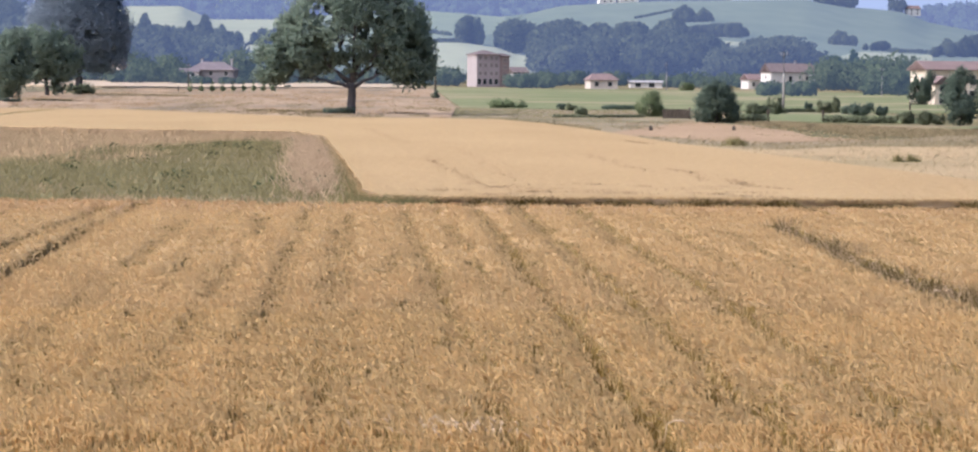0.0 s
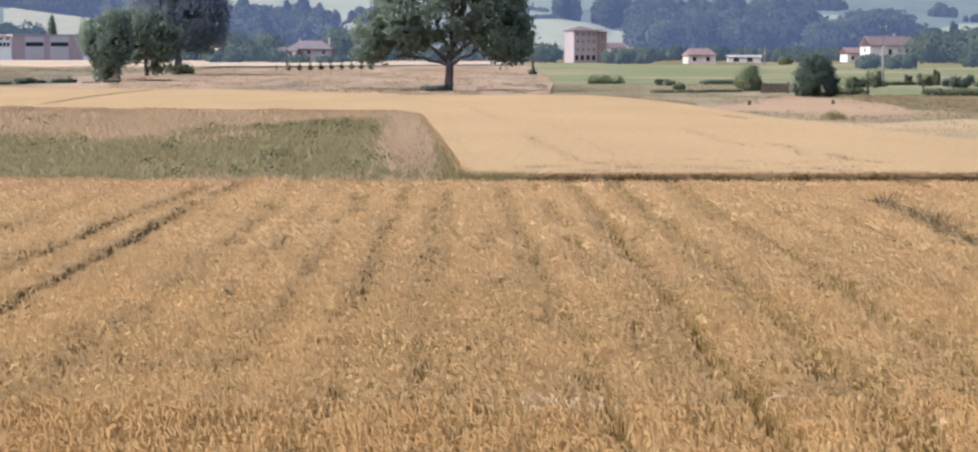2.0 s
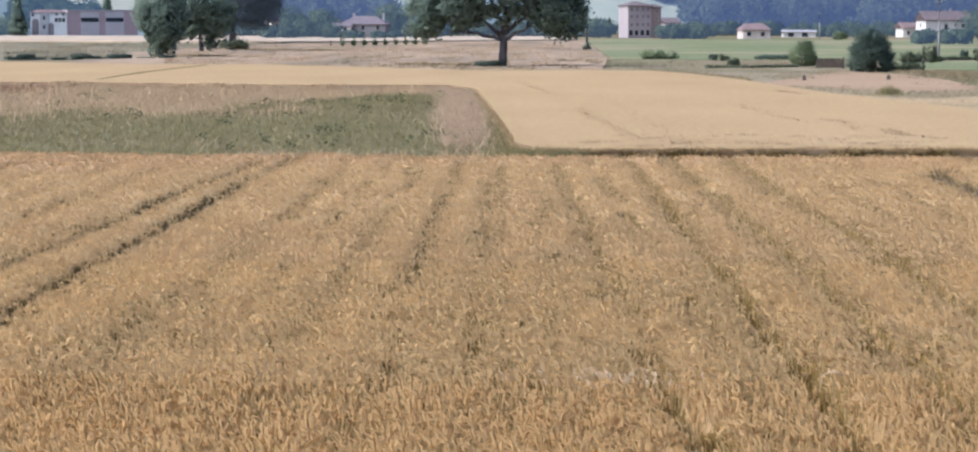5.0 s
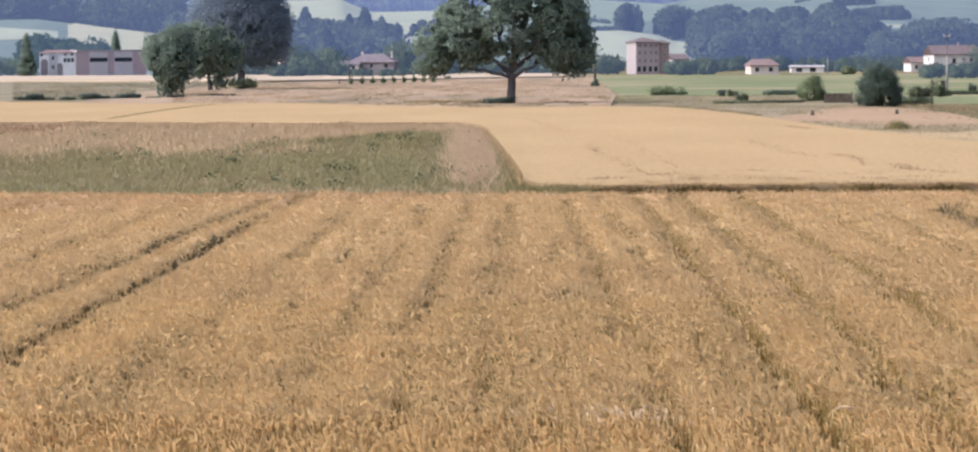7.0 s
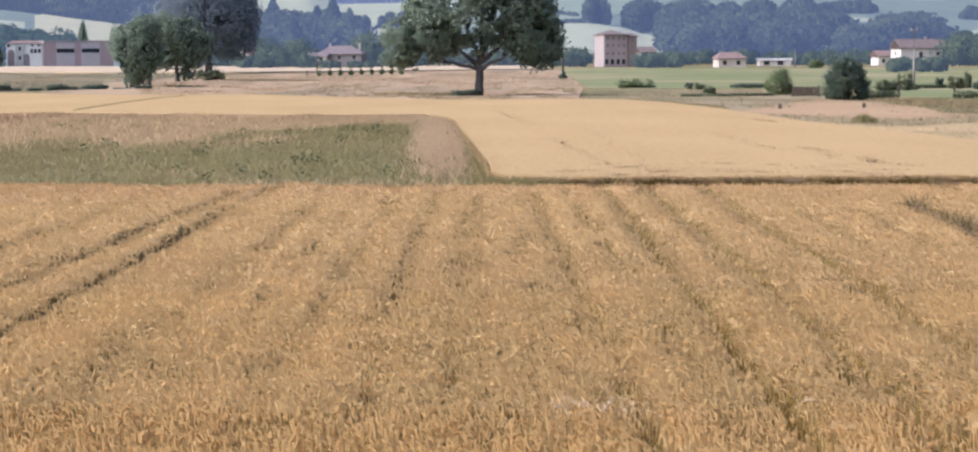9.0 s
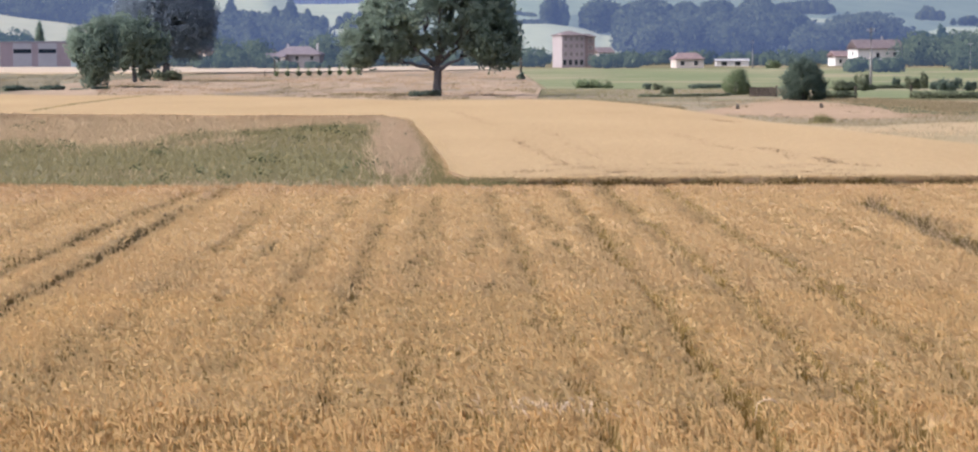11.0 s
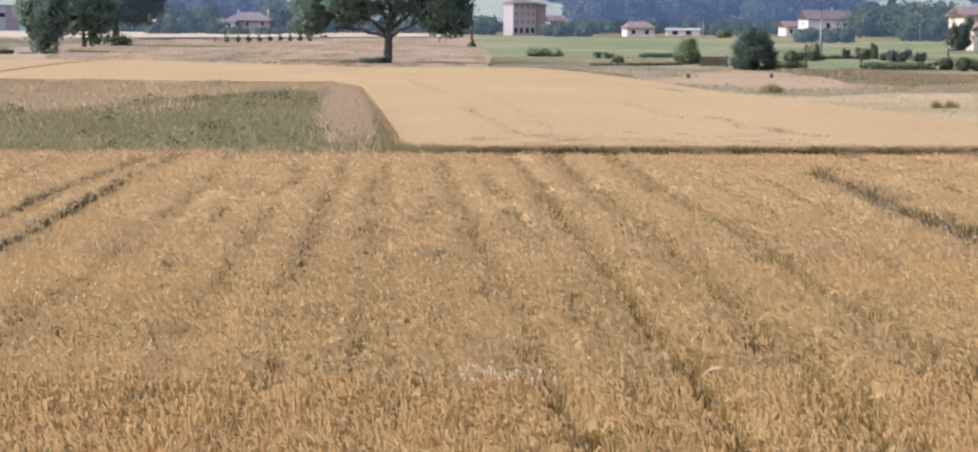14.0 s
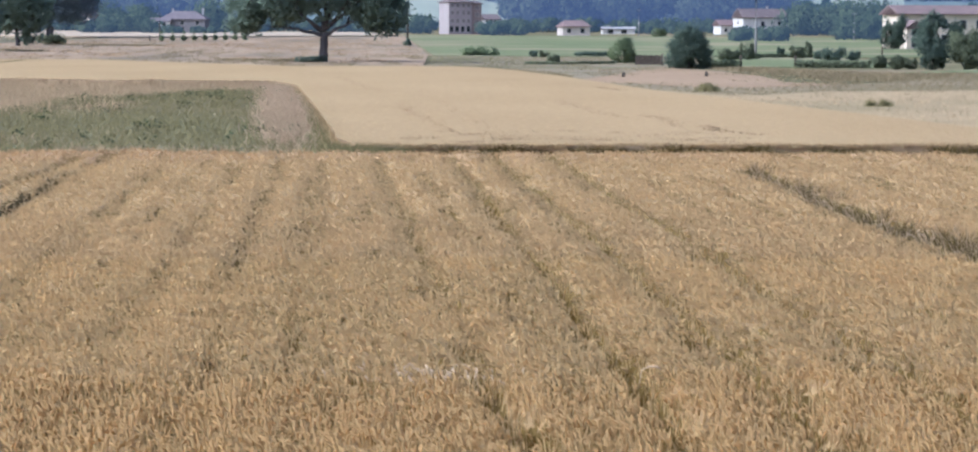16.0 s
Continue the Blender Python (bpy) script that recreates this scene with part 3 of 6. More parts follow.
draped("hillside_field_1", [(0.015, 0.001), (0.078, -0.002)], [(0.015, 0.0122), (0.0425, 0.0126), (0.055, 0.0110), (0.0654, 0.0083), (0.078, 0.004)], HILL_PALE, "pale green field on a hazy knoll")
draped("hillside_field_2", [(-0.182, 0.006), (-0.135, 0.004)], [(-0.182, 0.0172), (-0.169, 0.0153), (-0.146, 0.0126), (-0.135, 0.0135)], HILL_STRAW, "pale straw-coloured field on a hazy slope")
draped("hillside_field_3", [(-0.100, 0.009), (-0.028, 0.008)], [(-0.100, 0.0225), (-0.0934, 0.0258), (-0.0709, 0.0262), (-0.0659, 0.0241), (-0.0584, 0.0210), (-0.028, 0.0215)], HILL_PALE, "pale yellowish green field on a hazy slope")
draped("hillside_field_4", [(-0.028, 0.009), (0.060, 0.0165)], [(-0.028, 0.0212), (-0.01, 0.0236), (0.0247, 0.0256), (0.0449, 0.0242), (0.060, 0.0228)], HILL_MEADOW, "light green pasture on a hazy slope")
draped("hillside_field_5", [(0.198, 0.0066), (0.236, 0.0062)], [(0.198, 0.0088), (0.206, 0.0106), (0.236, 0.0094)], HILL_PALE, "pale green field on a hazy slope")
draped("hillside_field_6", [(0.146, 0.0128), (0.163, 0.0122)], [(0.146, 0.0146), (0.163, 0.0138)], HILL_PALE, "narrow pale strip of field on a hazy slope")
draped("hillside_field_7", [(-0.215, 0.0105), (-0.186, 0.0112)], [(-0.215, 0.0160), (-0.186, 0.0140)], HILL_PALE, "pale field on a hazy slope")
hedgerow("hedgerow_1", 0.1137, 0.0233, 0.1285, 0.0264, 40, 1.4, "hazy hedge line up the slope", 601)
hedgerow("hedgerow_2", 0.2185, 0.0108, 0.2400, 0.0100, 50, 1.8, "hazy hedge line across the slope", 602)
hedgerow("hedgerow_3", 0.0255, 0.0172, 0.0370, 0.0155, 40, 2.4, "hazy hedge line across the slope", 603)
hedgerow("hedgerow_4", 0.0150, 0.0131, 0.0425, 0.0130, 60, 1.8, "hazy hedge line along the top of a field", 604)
BIG_TOPS = [(0.0540, 0.008), (0.0552, 0.0145), (0.0607, 0.0226), (0.0672, 0.0240), (0.0716, 0.0190), (0.0792, 0.0223), (0.0881, 0.0232), (0.0945, 0.0185), (0.0996, 0.0223), (0.1047, 0.0175),
            (0.1085, 0.0222), (0.1136, 0.0230), (0.1183, 0.0175), (0.1226, 0.0203), (0.1253, 0.0236), (0.1302, 0.0240), (0.1346, 0.0184), (0.1444, 0.0172), (0.1508, 0.0130)]
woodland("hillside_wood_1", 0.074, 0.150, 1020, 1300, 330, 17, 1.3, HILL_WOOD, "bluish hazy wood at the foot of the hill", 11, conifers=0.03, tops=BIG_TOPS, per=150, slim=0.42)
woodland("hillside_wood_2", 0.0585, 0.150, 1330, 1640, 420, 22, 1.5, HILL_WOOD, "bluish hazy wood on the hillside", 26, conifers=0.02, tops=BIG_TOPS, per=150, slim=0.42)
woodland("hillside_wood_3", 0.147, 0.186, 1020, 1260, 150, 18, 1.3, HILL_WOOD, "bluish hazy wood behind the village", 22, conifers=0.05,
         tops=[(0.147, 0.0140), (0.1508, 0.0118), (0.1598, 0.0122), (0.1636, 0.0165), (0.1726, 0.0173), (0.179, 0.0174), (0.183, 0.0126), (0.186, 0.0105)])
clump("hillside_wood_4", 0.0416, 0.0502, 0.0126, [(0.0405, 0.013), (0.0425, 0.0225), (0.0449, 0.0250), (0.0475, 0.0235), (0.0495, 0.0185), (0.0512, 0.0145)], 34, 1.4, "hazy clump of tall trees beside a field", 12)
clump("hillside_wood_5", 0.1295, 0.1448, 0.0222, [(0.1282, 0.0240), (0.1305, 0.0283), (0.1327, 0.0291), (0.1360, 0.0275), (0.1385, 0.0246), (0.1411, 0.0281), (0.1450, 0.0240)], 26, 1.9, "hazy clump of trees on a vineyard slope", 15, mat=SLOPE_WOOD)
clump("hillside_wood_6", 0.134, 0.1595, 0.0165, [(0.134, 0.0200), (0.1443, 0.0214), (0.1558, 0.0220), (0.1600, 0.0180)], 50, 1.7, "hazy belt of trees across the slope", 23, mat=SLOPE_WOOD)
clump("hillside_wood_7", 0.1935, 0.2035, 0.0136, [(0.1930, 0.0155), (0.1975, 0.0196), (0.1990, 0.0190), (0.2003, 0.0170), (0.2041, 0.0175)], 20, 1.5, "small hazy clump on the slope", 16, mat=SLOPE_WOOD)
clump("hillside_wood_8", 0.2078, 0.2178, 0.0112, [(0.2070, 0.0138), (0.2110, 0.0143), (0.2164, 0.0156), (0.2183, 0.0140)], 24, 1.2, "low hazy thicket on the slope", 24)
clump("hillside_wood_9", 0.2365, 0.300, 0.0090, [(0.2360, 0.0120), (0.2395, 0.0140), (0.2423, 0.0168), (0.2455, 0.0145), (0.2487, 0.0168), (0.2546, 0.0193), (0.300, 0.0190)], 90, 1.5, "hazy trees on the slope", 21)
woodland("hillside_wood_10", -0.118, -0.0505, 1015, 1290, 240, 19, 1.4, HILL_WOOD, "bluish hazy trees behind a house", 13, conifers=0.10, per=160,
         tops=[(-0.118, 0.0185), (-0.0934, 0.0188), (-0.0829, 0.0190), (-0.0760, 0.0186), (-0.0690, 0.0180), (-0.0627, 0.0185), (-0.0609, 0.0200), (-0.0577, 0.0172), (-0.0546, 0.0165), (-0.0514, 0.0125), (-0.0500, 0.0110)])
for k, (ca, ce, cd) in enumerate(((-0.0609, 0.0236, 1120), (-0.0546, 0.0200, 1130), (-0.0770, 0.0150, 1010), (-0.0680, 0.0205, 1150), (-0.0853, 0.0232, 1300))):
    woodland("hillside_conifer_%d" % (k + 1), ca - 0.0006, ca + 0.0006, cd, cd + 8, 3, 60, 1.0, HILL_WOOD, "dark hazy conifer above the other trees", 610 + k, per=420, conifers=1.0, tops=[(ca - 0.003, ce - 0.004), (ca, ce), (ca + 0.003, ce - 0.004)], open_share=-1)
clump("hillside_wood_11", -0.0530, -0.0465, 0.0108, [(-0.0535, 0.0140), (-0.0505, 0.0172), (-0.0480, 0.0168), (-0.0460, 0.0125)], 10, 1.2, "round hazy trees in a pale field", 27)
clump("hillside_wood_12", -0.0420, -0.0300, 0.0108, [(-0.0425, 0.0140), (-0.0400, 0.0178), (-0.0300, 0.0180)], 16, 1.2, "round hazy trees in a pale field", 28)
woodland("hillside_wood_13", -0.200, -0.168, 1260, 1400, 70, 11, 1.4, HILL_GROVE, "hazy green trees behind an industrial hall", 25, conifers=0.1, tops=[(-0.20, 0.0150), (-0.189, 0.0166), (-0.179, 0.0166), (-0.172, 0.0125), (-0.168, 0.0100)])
woodland("hillside_wood_14", -0.320, -0.1385, 1780, 1990, 420, 30, 2.2, SLOPE_WOOD, "wood on the slope, blue-grey with haze", 18, conifers=0.03, per=150, open_share=-1,
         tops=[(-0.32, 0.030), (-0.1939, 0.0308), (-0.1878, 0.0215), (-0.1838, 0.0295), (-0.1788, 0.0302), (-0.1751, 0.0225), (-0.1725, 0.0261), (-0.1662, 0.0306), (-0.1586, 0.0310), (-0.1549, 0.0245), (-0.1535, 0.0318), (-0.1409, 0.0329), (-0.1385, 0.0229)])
woodland("hillside_wood_15", -0.1385, -0.110, 1500, 1900, 130, 14, 2.0, SLOPE_WOOD, "wood on the slope, blue-grey with haze", 29, conifers=0.03)
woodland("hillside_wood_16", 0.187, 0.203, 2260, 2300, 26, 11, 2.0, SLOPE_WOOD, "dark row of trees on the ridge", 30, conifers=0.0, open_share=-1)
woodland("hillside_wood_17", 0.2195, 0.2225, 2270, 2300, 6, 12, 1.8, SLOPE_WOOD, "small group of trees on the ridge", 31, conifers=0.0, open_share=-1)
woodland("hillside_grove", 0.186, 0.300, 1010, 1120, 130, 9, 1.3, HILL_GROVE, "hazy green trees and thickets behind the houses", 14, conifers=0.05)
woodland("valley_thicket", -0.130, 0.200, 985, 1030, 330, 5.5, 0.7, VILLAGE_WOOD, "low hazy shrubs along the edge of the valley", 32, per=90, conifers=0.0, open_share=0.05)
woodland("distant_wood_1", -0.34, 0.150, 2520, 3420, 1500, 20, 4.2, FAR_WOOD, "distant woods on the skyline, blue with haze", 19, per=34, conifers=0.0, open_share=0.10)
woodland("distant_wood_2", 0.2275, 0.34, 2500, 3300, 420, 18, 3.4, FAR_WOOD, "distant woods on the skyline, blue with haze", 20, per=40, conifers=0.0, open_share=-1)

SKY_GLOW = material("hazy_sky_backdrop", (0.02, 0.02, 0.02), (0.03, 0.03, 0.03), 0.001, 0.004, 1.0, glow=(0.36, 0.41, 0.52))
sky_verts = [(4700 * math.sin(0.05 * k), 4700 * math.cos(0.05 * k), z) for k in range(-9, 10) for z in (-5.0, 620.0)]
tagged(new("backdrop", mesh_of("backdrop", sky_verts, [(2 * k, 2 * k + 2, 2 * k + 3, 2 * k + 1) for k in range(18)], SKY_GLOW, True)), "pale hazy sky low over the hills", "sky", kind="structure")

# ---------------------------------------------------------------- fields of the valley floor
LIGHT_OUTLINE = [(0.75, 72.6), (1.3, 71.4), (23.6, 71.6), (22.2, 87), (21.0, 99), (19.5, 112), (17.5, 130), (16.8, 141), (15.6, 166), (14.0, 184), (11.5, 198),
                 (6.6, 201.3), (-3.6, 201), (-22, 232), (-35.7, 234), (-60, 262), (-110, 300), (-110, 172), (-40, 160), (-25.5, 157), (-12.1, 151),
                 (-3.5, 150.2), (-1.8, 140.6), (-0.45, 102.2), (0.2, 81), (0.22, 76.5)]
GREEN_OUTLINE = [(-60, 73), (0.5, 73), (0.17, 76.5), (0.15, 81), (-0.5, 102), (-1.85, 140.5), (-3.55, 150), (-12.1, 150.8), (-25.5, 156.8), (-60, 160)]
slab("light_field", LIGHT_OUTLINE, -0.05, 0.66, LIGHT_WHEAT, "pale cream ripe barley field", "field", GRASS_DRY)
slab("green_field", GREEN_OUTLINE, -0.05, 0.28, GREEN_CROP, "weedy green crop with tan seeding grass", "field")
slab("stubble_field", [(-50, 262), (-35.7, 236), (-22, 234), (-3.6, 212), (8, 212), (12.5, 310), (22, 700), (-50, 606), (-62, 430)], -0.05, 0.10, STUBBLE, "pinkish tan stubble field", "field")
slab("far_wheat", [(-420, 860), (-56, 606), (20, 700), (20, 900), (-88, 945), (-420, 1150)], -0.05, 0.45, PALE_FIELD, "cream strip of far ripe wheat", "field", PALE_FIELD)
slab("left_meadow", [(-420, 330), (-64, 290), (-50, 330), (-64, 430), (-58, 604), (-420, 855)], -0.05, 0.07, ROUGH_MEADOW, "grey-green rough meadow", "field")
slab("rough_margin", [(-3.0, 206), (12, 203), (15.5, 186), (19, 176), (34, 228), (36, 300), (16, 306), (12.9, 306), (8.4, 211)], -0.05, 0.04, MARGIN, "brownish soil margin with patches of olive grass", "field")
slab("green_meadow", [(13.2, 309), (36, 302), (64, 300), (150, 330), (160, 700), (24, 790)], -0.05, 0.05, LAWN, "bright green mown meadow", "field")
MEADOW_OUTLINE = [(24.0, 72), (80, 72), (80, 142), (36.1, 141.6), (31.8, 139), (28.1, 138.6), (23.2, 131.5), (20.8, 133.5), (19.2, 140), (17.3, 141.5), (18, 130.5), (20, 112.5), (21.5, 99.5), (22.7, 87)]
OLIVE_OUTLINE = [(17.3, 141.7), (19.2, 140.2), (20.8, 133.7), (23.2, 131.7), (28.1, 138.8), (31.8, 139.2), (36.1, 141.8), (80, 142.2), (80, 200), (52, 200), (46, 182), (38, 168), (32.6, 160), (27.2, 154.6), (23.4, 155.6), (20.6, 165), (16.4, 166)]
slab("tilled_strip", [(14.6, 184), (16.2, 165.5), (20.6, 164.2), (23.4, 154.6), (27.2, 153.3), (32.6, 158.3), (36, 164), (32.5, 174), (34, 190), (34, 210), (31, 228), (18.0, 178)], -0.05, 0.06, PINK_SOIL, "pinkish tan tilled strip", "field")
slab("dry_meadow", MEADOW_OUTLINE, -0.05, 0.38, DRY_MEADOW, "pale dry seeding meadow", "field", GRASS_DRY)
slab("olive_band", OLIVE_OUTLINE, -0.05, 0.16, OLIVE_TURF, "rough olive brown grass band beside a dry meadow", "field", OLIVE_TURF)
slab("small_lawn", [(38.9, 233.4), (46, 233), (53, 232), (60, 250), (62, 296), (44, 296)], -0.05, 0.07, LAWN, "bright green lawn behind hedges", "lawn")
slab("green_corner", [(47, 205), (54, 201), (75, 205), (75, 226), (60, 224)], -0.05, 0.08, LAWN, "bright green strip of young grass", "field")

# ---------------------------------------------------------------- the near wheat field
# drill gaps: x near the camera and at the far end, how open
DRILL_ROWS = [(-13.6, -13.0, 0.4), (-12.4, -11.8, 0.45), (-10.9, -10.2, 0.4), (-9.4, -8.9, 0.45), (-8.0, -6.85, 0.85), (-6.5, -6.0, 1.0), (-4.45, -4.1, 0.45), (-3.4, -3.2, 0.25), (-2.48, -2.22, 0.45),
              (-1.38, -1.25, 0.5), (-0.38, -0.42, 0.36), (-0.06, -0.16, 0.3), (0.75, 0.62, 0.2), (1.62, 1.24, 0.62), (2.5, 2.2, 0.35), (3.1, 3.22, 0.95), (4.40, 4.44, 0.9), (5.95, 5.95, 0.85),
              (7.5, 7.35, 0.4), (8.7, 8.55, 0.3), (12.6, 12.5, 0.5), (14.2, 14.1, 0.45), (16.0, 15.9, 0.5), (17.8, 17.7, 0.45)]
PATCHES = [(-1.36, 37.2, 0.20, 1.1), (-1.28, 40.7, 0.12, 0.6), (2.35, 31.6, 0.13, 0.7), (0.52, 44.5, 0.16, 0.5), (1.52, 26.7, 0.12, 0.6), (2.91, 27.3, 0.12, 0.6),
           (-5.33, 29.1, 0.16, 0.4), (1.62, 22.6, 0.10, 0.7), (3.08, 23.6, 0.13, 0.8), (3.0, 22.0, 0.12, 0.5), (4.38, 23.7, 0.13, 0.8), (6.08, 23.2, 0.13, 0.6), 
           (1.4, 42.1, 0.12, 0.7), (-0.39, 28.0, 0.10, 2.2), (-2.0, 23.7, 0.25, 0.12), (5.7, 37.6, 0.13, 0.5), (3.6, 38.0, 0.10, 0.4), (-2.52, 21.5, 0.16, 0.22), (-2.51, 24.6, 0.12, 0.14), (-1.96, 24.3, 0.20, 0.14), (-1.61, 24.4, 0.16, 0.12), (-2.38, 28.9, 0.08, 0.20), (-3.45, 24.3, 0.12, 0.20), (-0.98, 21.4, 0.10, 0.15), (-3.1, 33.0, 0.10, 0.5)]


def thinness(x, y):
    """How thin the crop stands (0 full, 1 bare), in drill gaps, patches and small holes; and how near a wide trough lies."""
    gap, trough = np.zeros_like(x), np.zeros_like(x)
    for k, (near, far, depth) in enumerate(DRILL_ROWS):
        rx = near + (far - near) * np.clip((y - 22) / 40, 0, 1.1)
        centre = rx + 0.10 * (value_noise(y / 5.0 + 40 * k, y * 0 + k, 5) - 0.5) + 0.16 * (value_noise(y / 0.45 + 17 * k, x / 0.3, 15) - 0.5)
        broken = np.clip((value_noise(y / 2.6 + 31.7 * k, y * 0 + 7.3 * k, 6) - 0.42 + 0.55 * depth) * 1.8, 0, 1)
        broken = broken * ((0.3 if near < 0.5 else 0.9) + (0.7 if near < 0.5 else 0.1) * np.clip((y - 25) / 14, 0, 1))
        if near == -6.5:
            broken = np.clip(broken + 0.5, 0, 1) * (y > 31) * np.clip((57.5 - y) / 1.5, 0, 1)
        fade = 1 - (0.4 if depth > 0.8 else 0.55) * np.clip((y - 36) / 18, 0, 1)
        gap = np.maximum(gap, fade * np.clip(0.25 + 0.8 * depth, 0, 1) * broken * np.exp(-((x - centre) / (0.062 + 0.065 * depth)) ** 4))
        trough = np.maximum(trough, depth * np.exp(-((x - centre) / 0.34) ** 2))
    gap = gap * np.clip((67.0 - y) / 12.0, 0, 1) ** 0.5 * np.clip((y - 14) / 4, 0, 1)
    for px, py, rx, ry in PATCHES:
        gap = np.maximum(gap, 0.9 * np.exp(-((x - px) / rx) ** 2 - ((y - py) / ry) ** 2))
    cross = 0.9 * np.exp(-((y - 24.6 - 0.05 * x) / 0.26) ** 2) * np.clip((value_noise(x / 0.5, y * 0, 8) - 0.25) * 2, 0, 1) * (np.abs(x + 1.5) < 2.4)
    speck = np.clip((value_noise(x / 0.09, y / 0.34, 77) + 0.35 * value_noise(x / 1.1, y / 1.8, 78) + 0.28 * trough + 0.14 * np.clip((44 - y) / 20, 0, 1) + 0.03 * np.clip((30 - y) / 6, 0, 1) - 0.06 * np.clip((y - 40) / 15, 0, 1) + 0.02 * np.clip((33 - y) / 3, 0, 1) - 0.05 * np.clip((y - 32) / 5, 0, 1) - 1.06) * 5, 0, 1) * np.clip((y - 16) / 2, 0, 1)
    return np.clip(np.maximum(np.maximum(gap, cross), 0.9 * speck), 0, 1), trough


def in_crop(x, y):
    """The near field: up to its far edge, without the weedy strip that runs into it."""
    strip = (x > 9.75 + 0.15 * np.sin(y / 4)) & (x < 10.50 + 0.2 * np.sin(y / 5 + 1)) & (y < 59.6)
    return (y < 68.0 + 0.15 * np.sin(x * 0.9) + np.where(x < 0, -0.15 * x, -0.03 * x)) & (y > 6) & ~strip


cx = np.concatenate([np.arange(-45, -18, 0.6), np.arange(-18, 21, 0.095), np.arange(21, 50.1, 0.6)])
cy = np.concatenate([np.arange(6, 18, 0.2), np.arange(18, 36, 0.12), np.arange(36, 72.2, 0.25)])
CX, CY = np.meshgrid(cx, cy)
CT, CTROUGH = thinness(CX, CY)
WIDE = CT.copy()
for dj in (-1, 0, 1):
    for di in (-1, 0, 1):
        WIDE = np.maximum(WIDE, np.roll(np.roll(CT, dj, 0), di, 1))
CZ = 0.556 + 0.027 * np.clip((CY - 22) / 10, 0, 1) + 0.058 * np.clip((CY - 34) / 18, 0, 1) + 0.06 * np.clip((58 - CY) / 16, 0.35, 1) * (value_noise(CX / 0.5, CY / 0.6, 1) - 0.5) + 0.03 * np.clip((54 - CY) / 16, 0.2, 1) * (value_noise(CX / 0.17, CY / 0.22, 12) - 0.5) + 0.08 * (value_noise(CX / 3.0, CY / 4.0, 2) - 0.5) - 0.06 * CTROUGH - 0.16 * CT - 0.16 * WIDE
CZ = np.where(in_crop(CX, CY), CZ, 0.02)
ci = np.arange(CX.size).reshape(CX.shape)
quads = np.stack([ci[:-1, :-1], ci[:-1, 1:], ci[1:, 1:], ci[1:, :-1]], -1).reshape(-1, 4)
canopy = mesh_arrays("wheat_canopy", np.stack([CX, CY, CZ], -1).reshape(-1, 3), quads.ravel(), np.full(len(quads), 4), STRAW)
canopy.materials.append(SHADED_UNDERGROWTH)
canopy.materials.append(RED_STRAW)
# gap cells and steep banks get the dark colour that carries the gap shade
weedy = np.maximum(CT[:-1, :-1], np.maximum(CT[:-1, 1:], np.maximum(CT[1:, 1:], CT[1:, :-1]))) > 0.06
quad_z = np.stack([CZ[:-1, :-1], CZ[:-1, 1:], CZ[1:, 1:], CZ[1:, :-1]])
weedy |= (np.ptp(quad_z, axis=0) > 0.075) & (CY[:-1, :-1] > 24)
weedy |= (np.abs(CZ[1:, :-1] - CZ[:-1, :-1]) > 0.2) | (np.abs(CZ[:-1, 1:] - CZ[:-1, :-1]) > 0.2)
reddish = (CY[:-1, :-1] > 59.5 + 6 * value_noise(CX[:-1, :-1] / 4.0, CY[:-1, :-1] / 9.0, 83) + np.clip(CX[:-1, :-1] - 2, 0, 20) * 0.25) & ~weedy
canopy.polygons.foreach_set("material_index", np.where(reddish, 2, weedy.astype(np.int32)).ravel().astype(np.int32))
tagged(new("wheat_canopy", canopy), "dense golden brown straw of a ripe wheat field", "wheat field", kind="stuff")


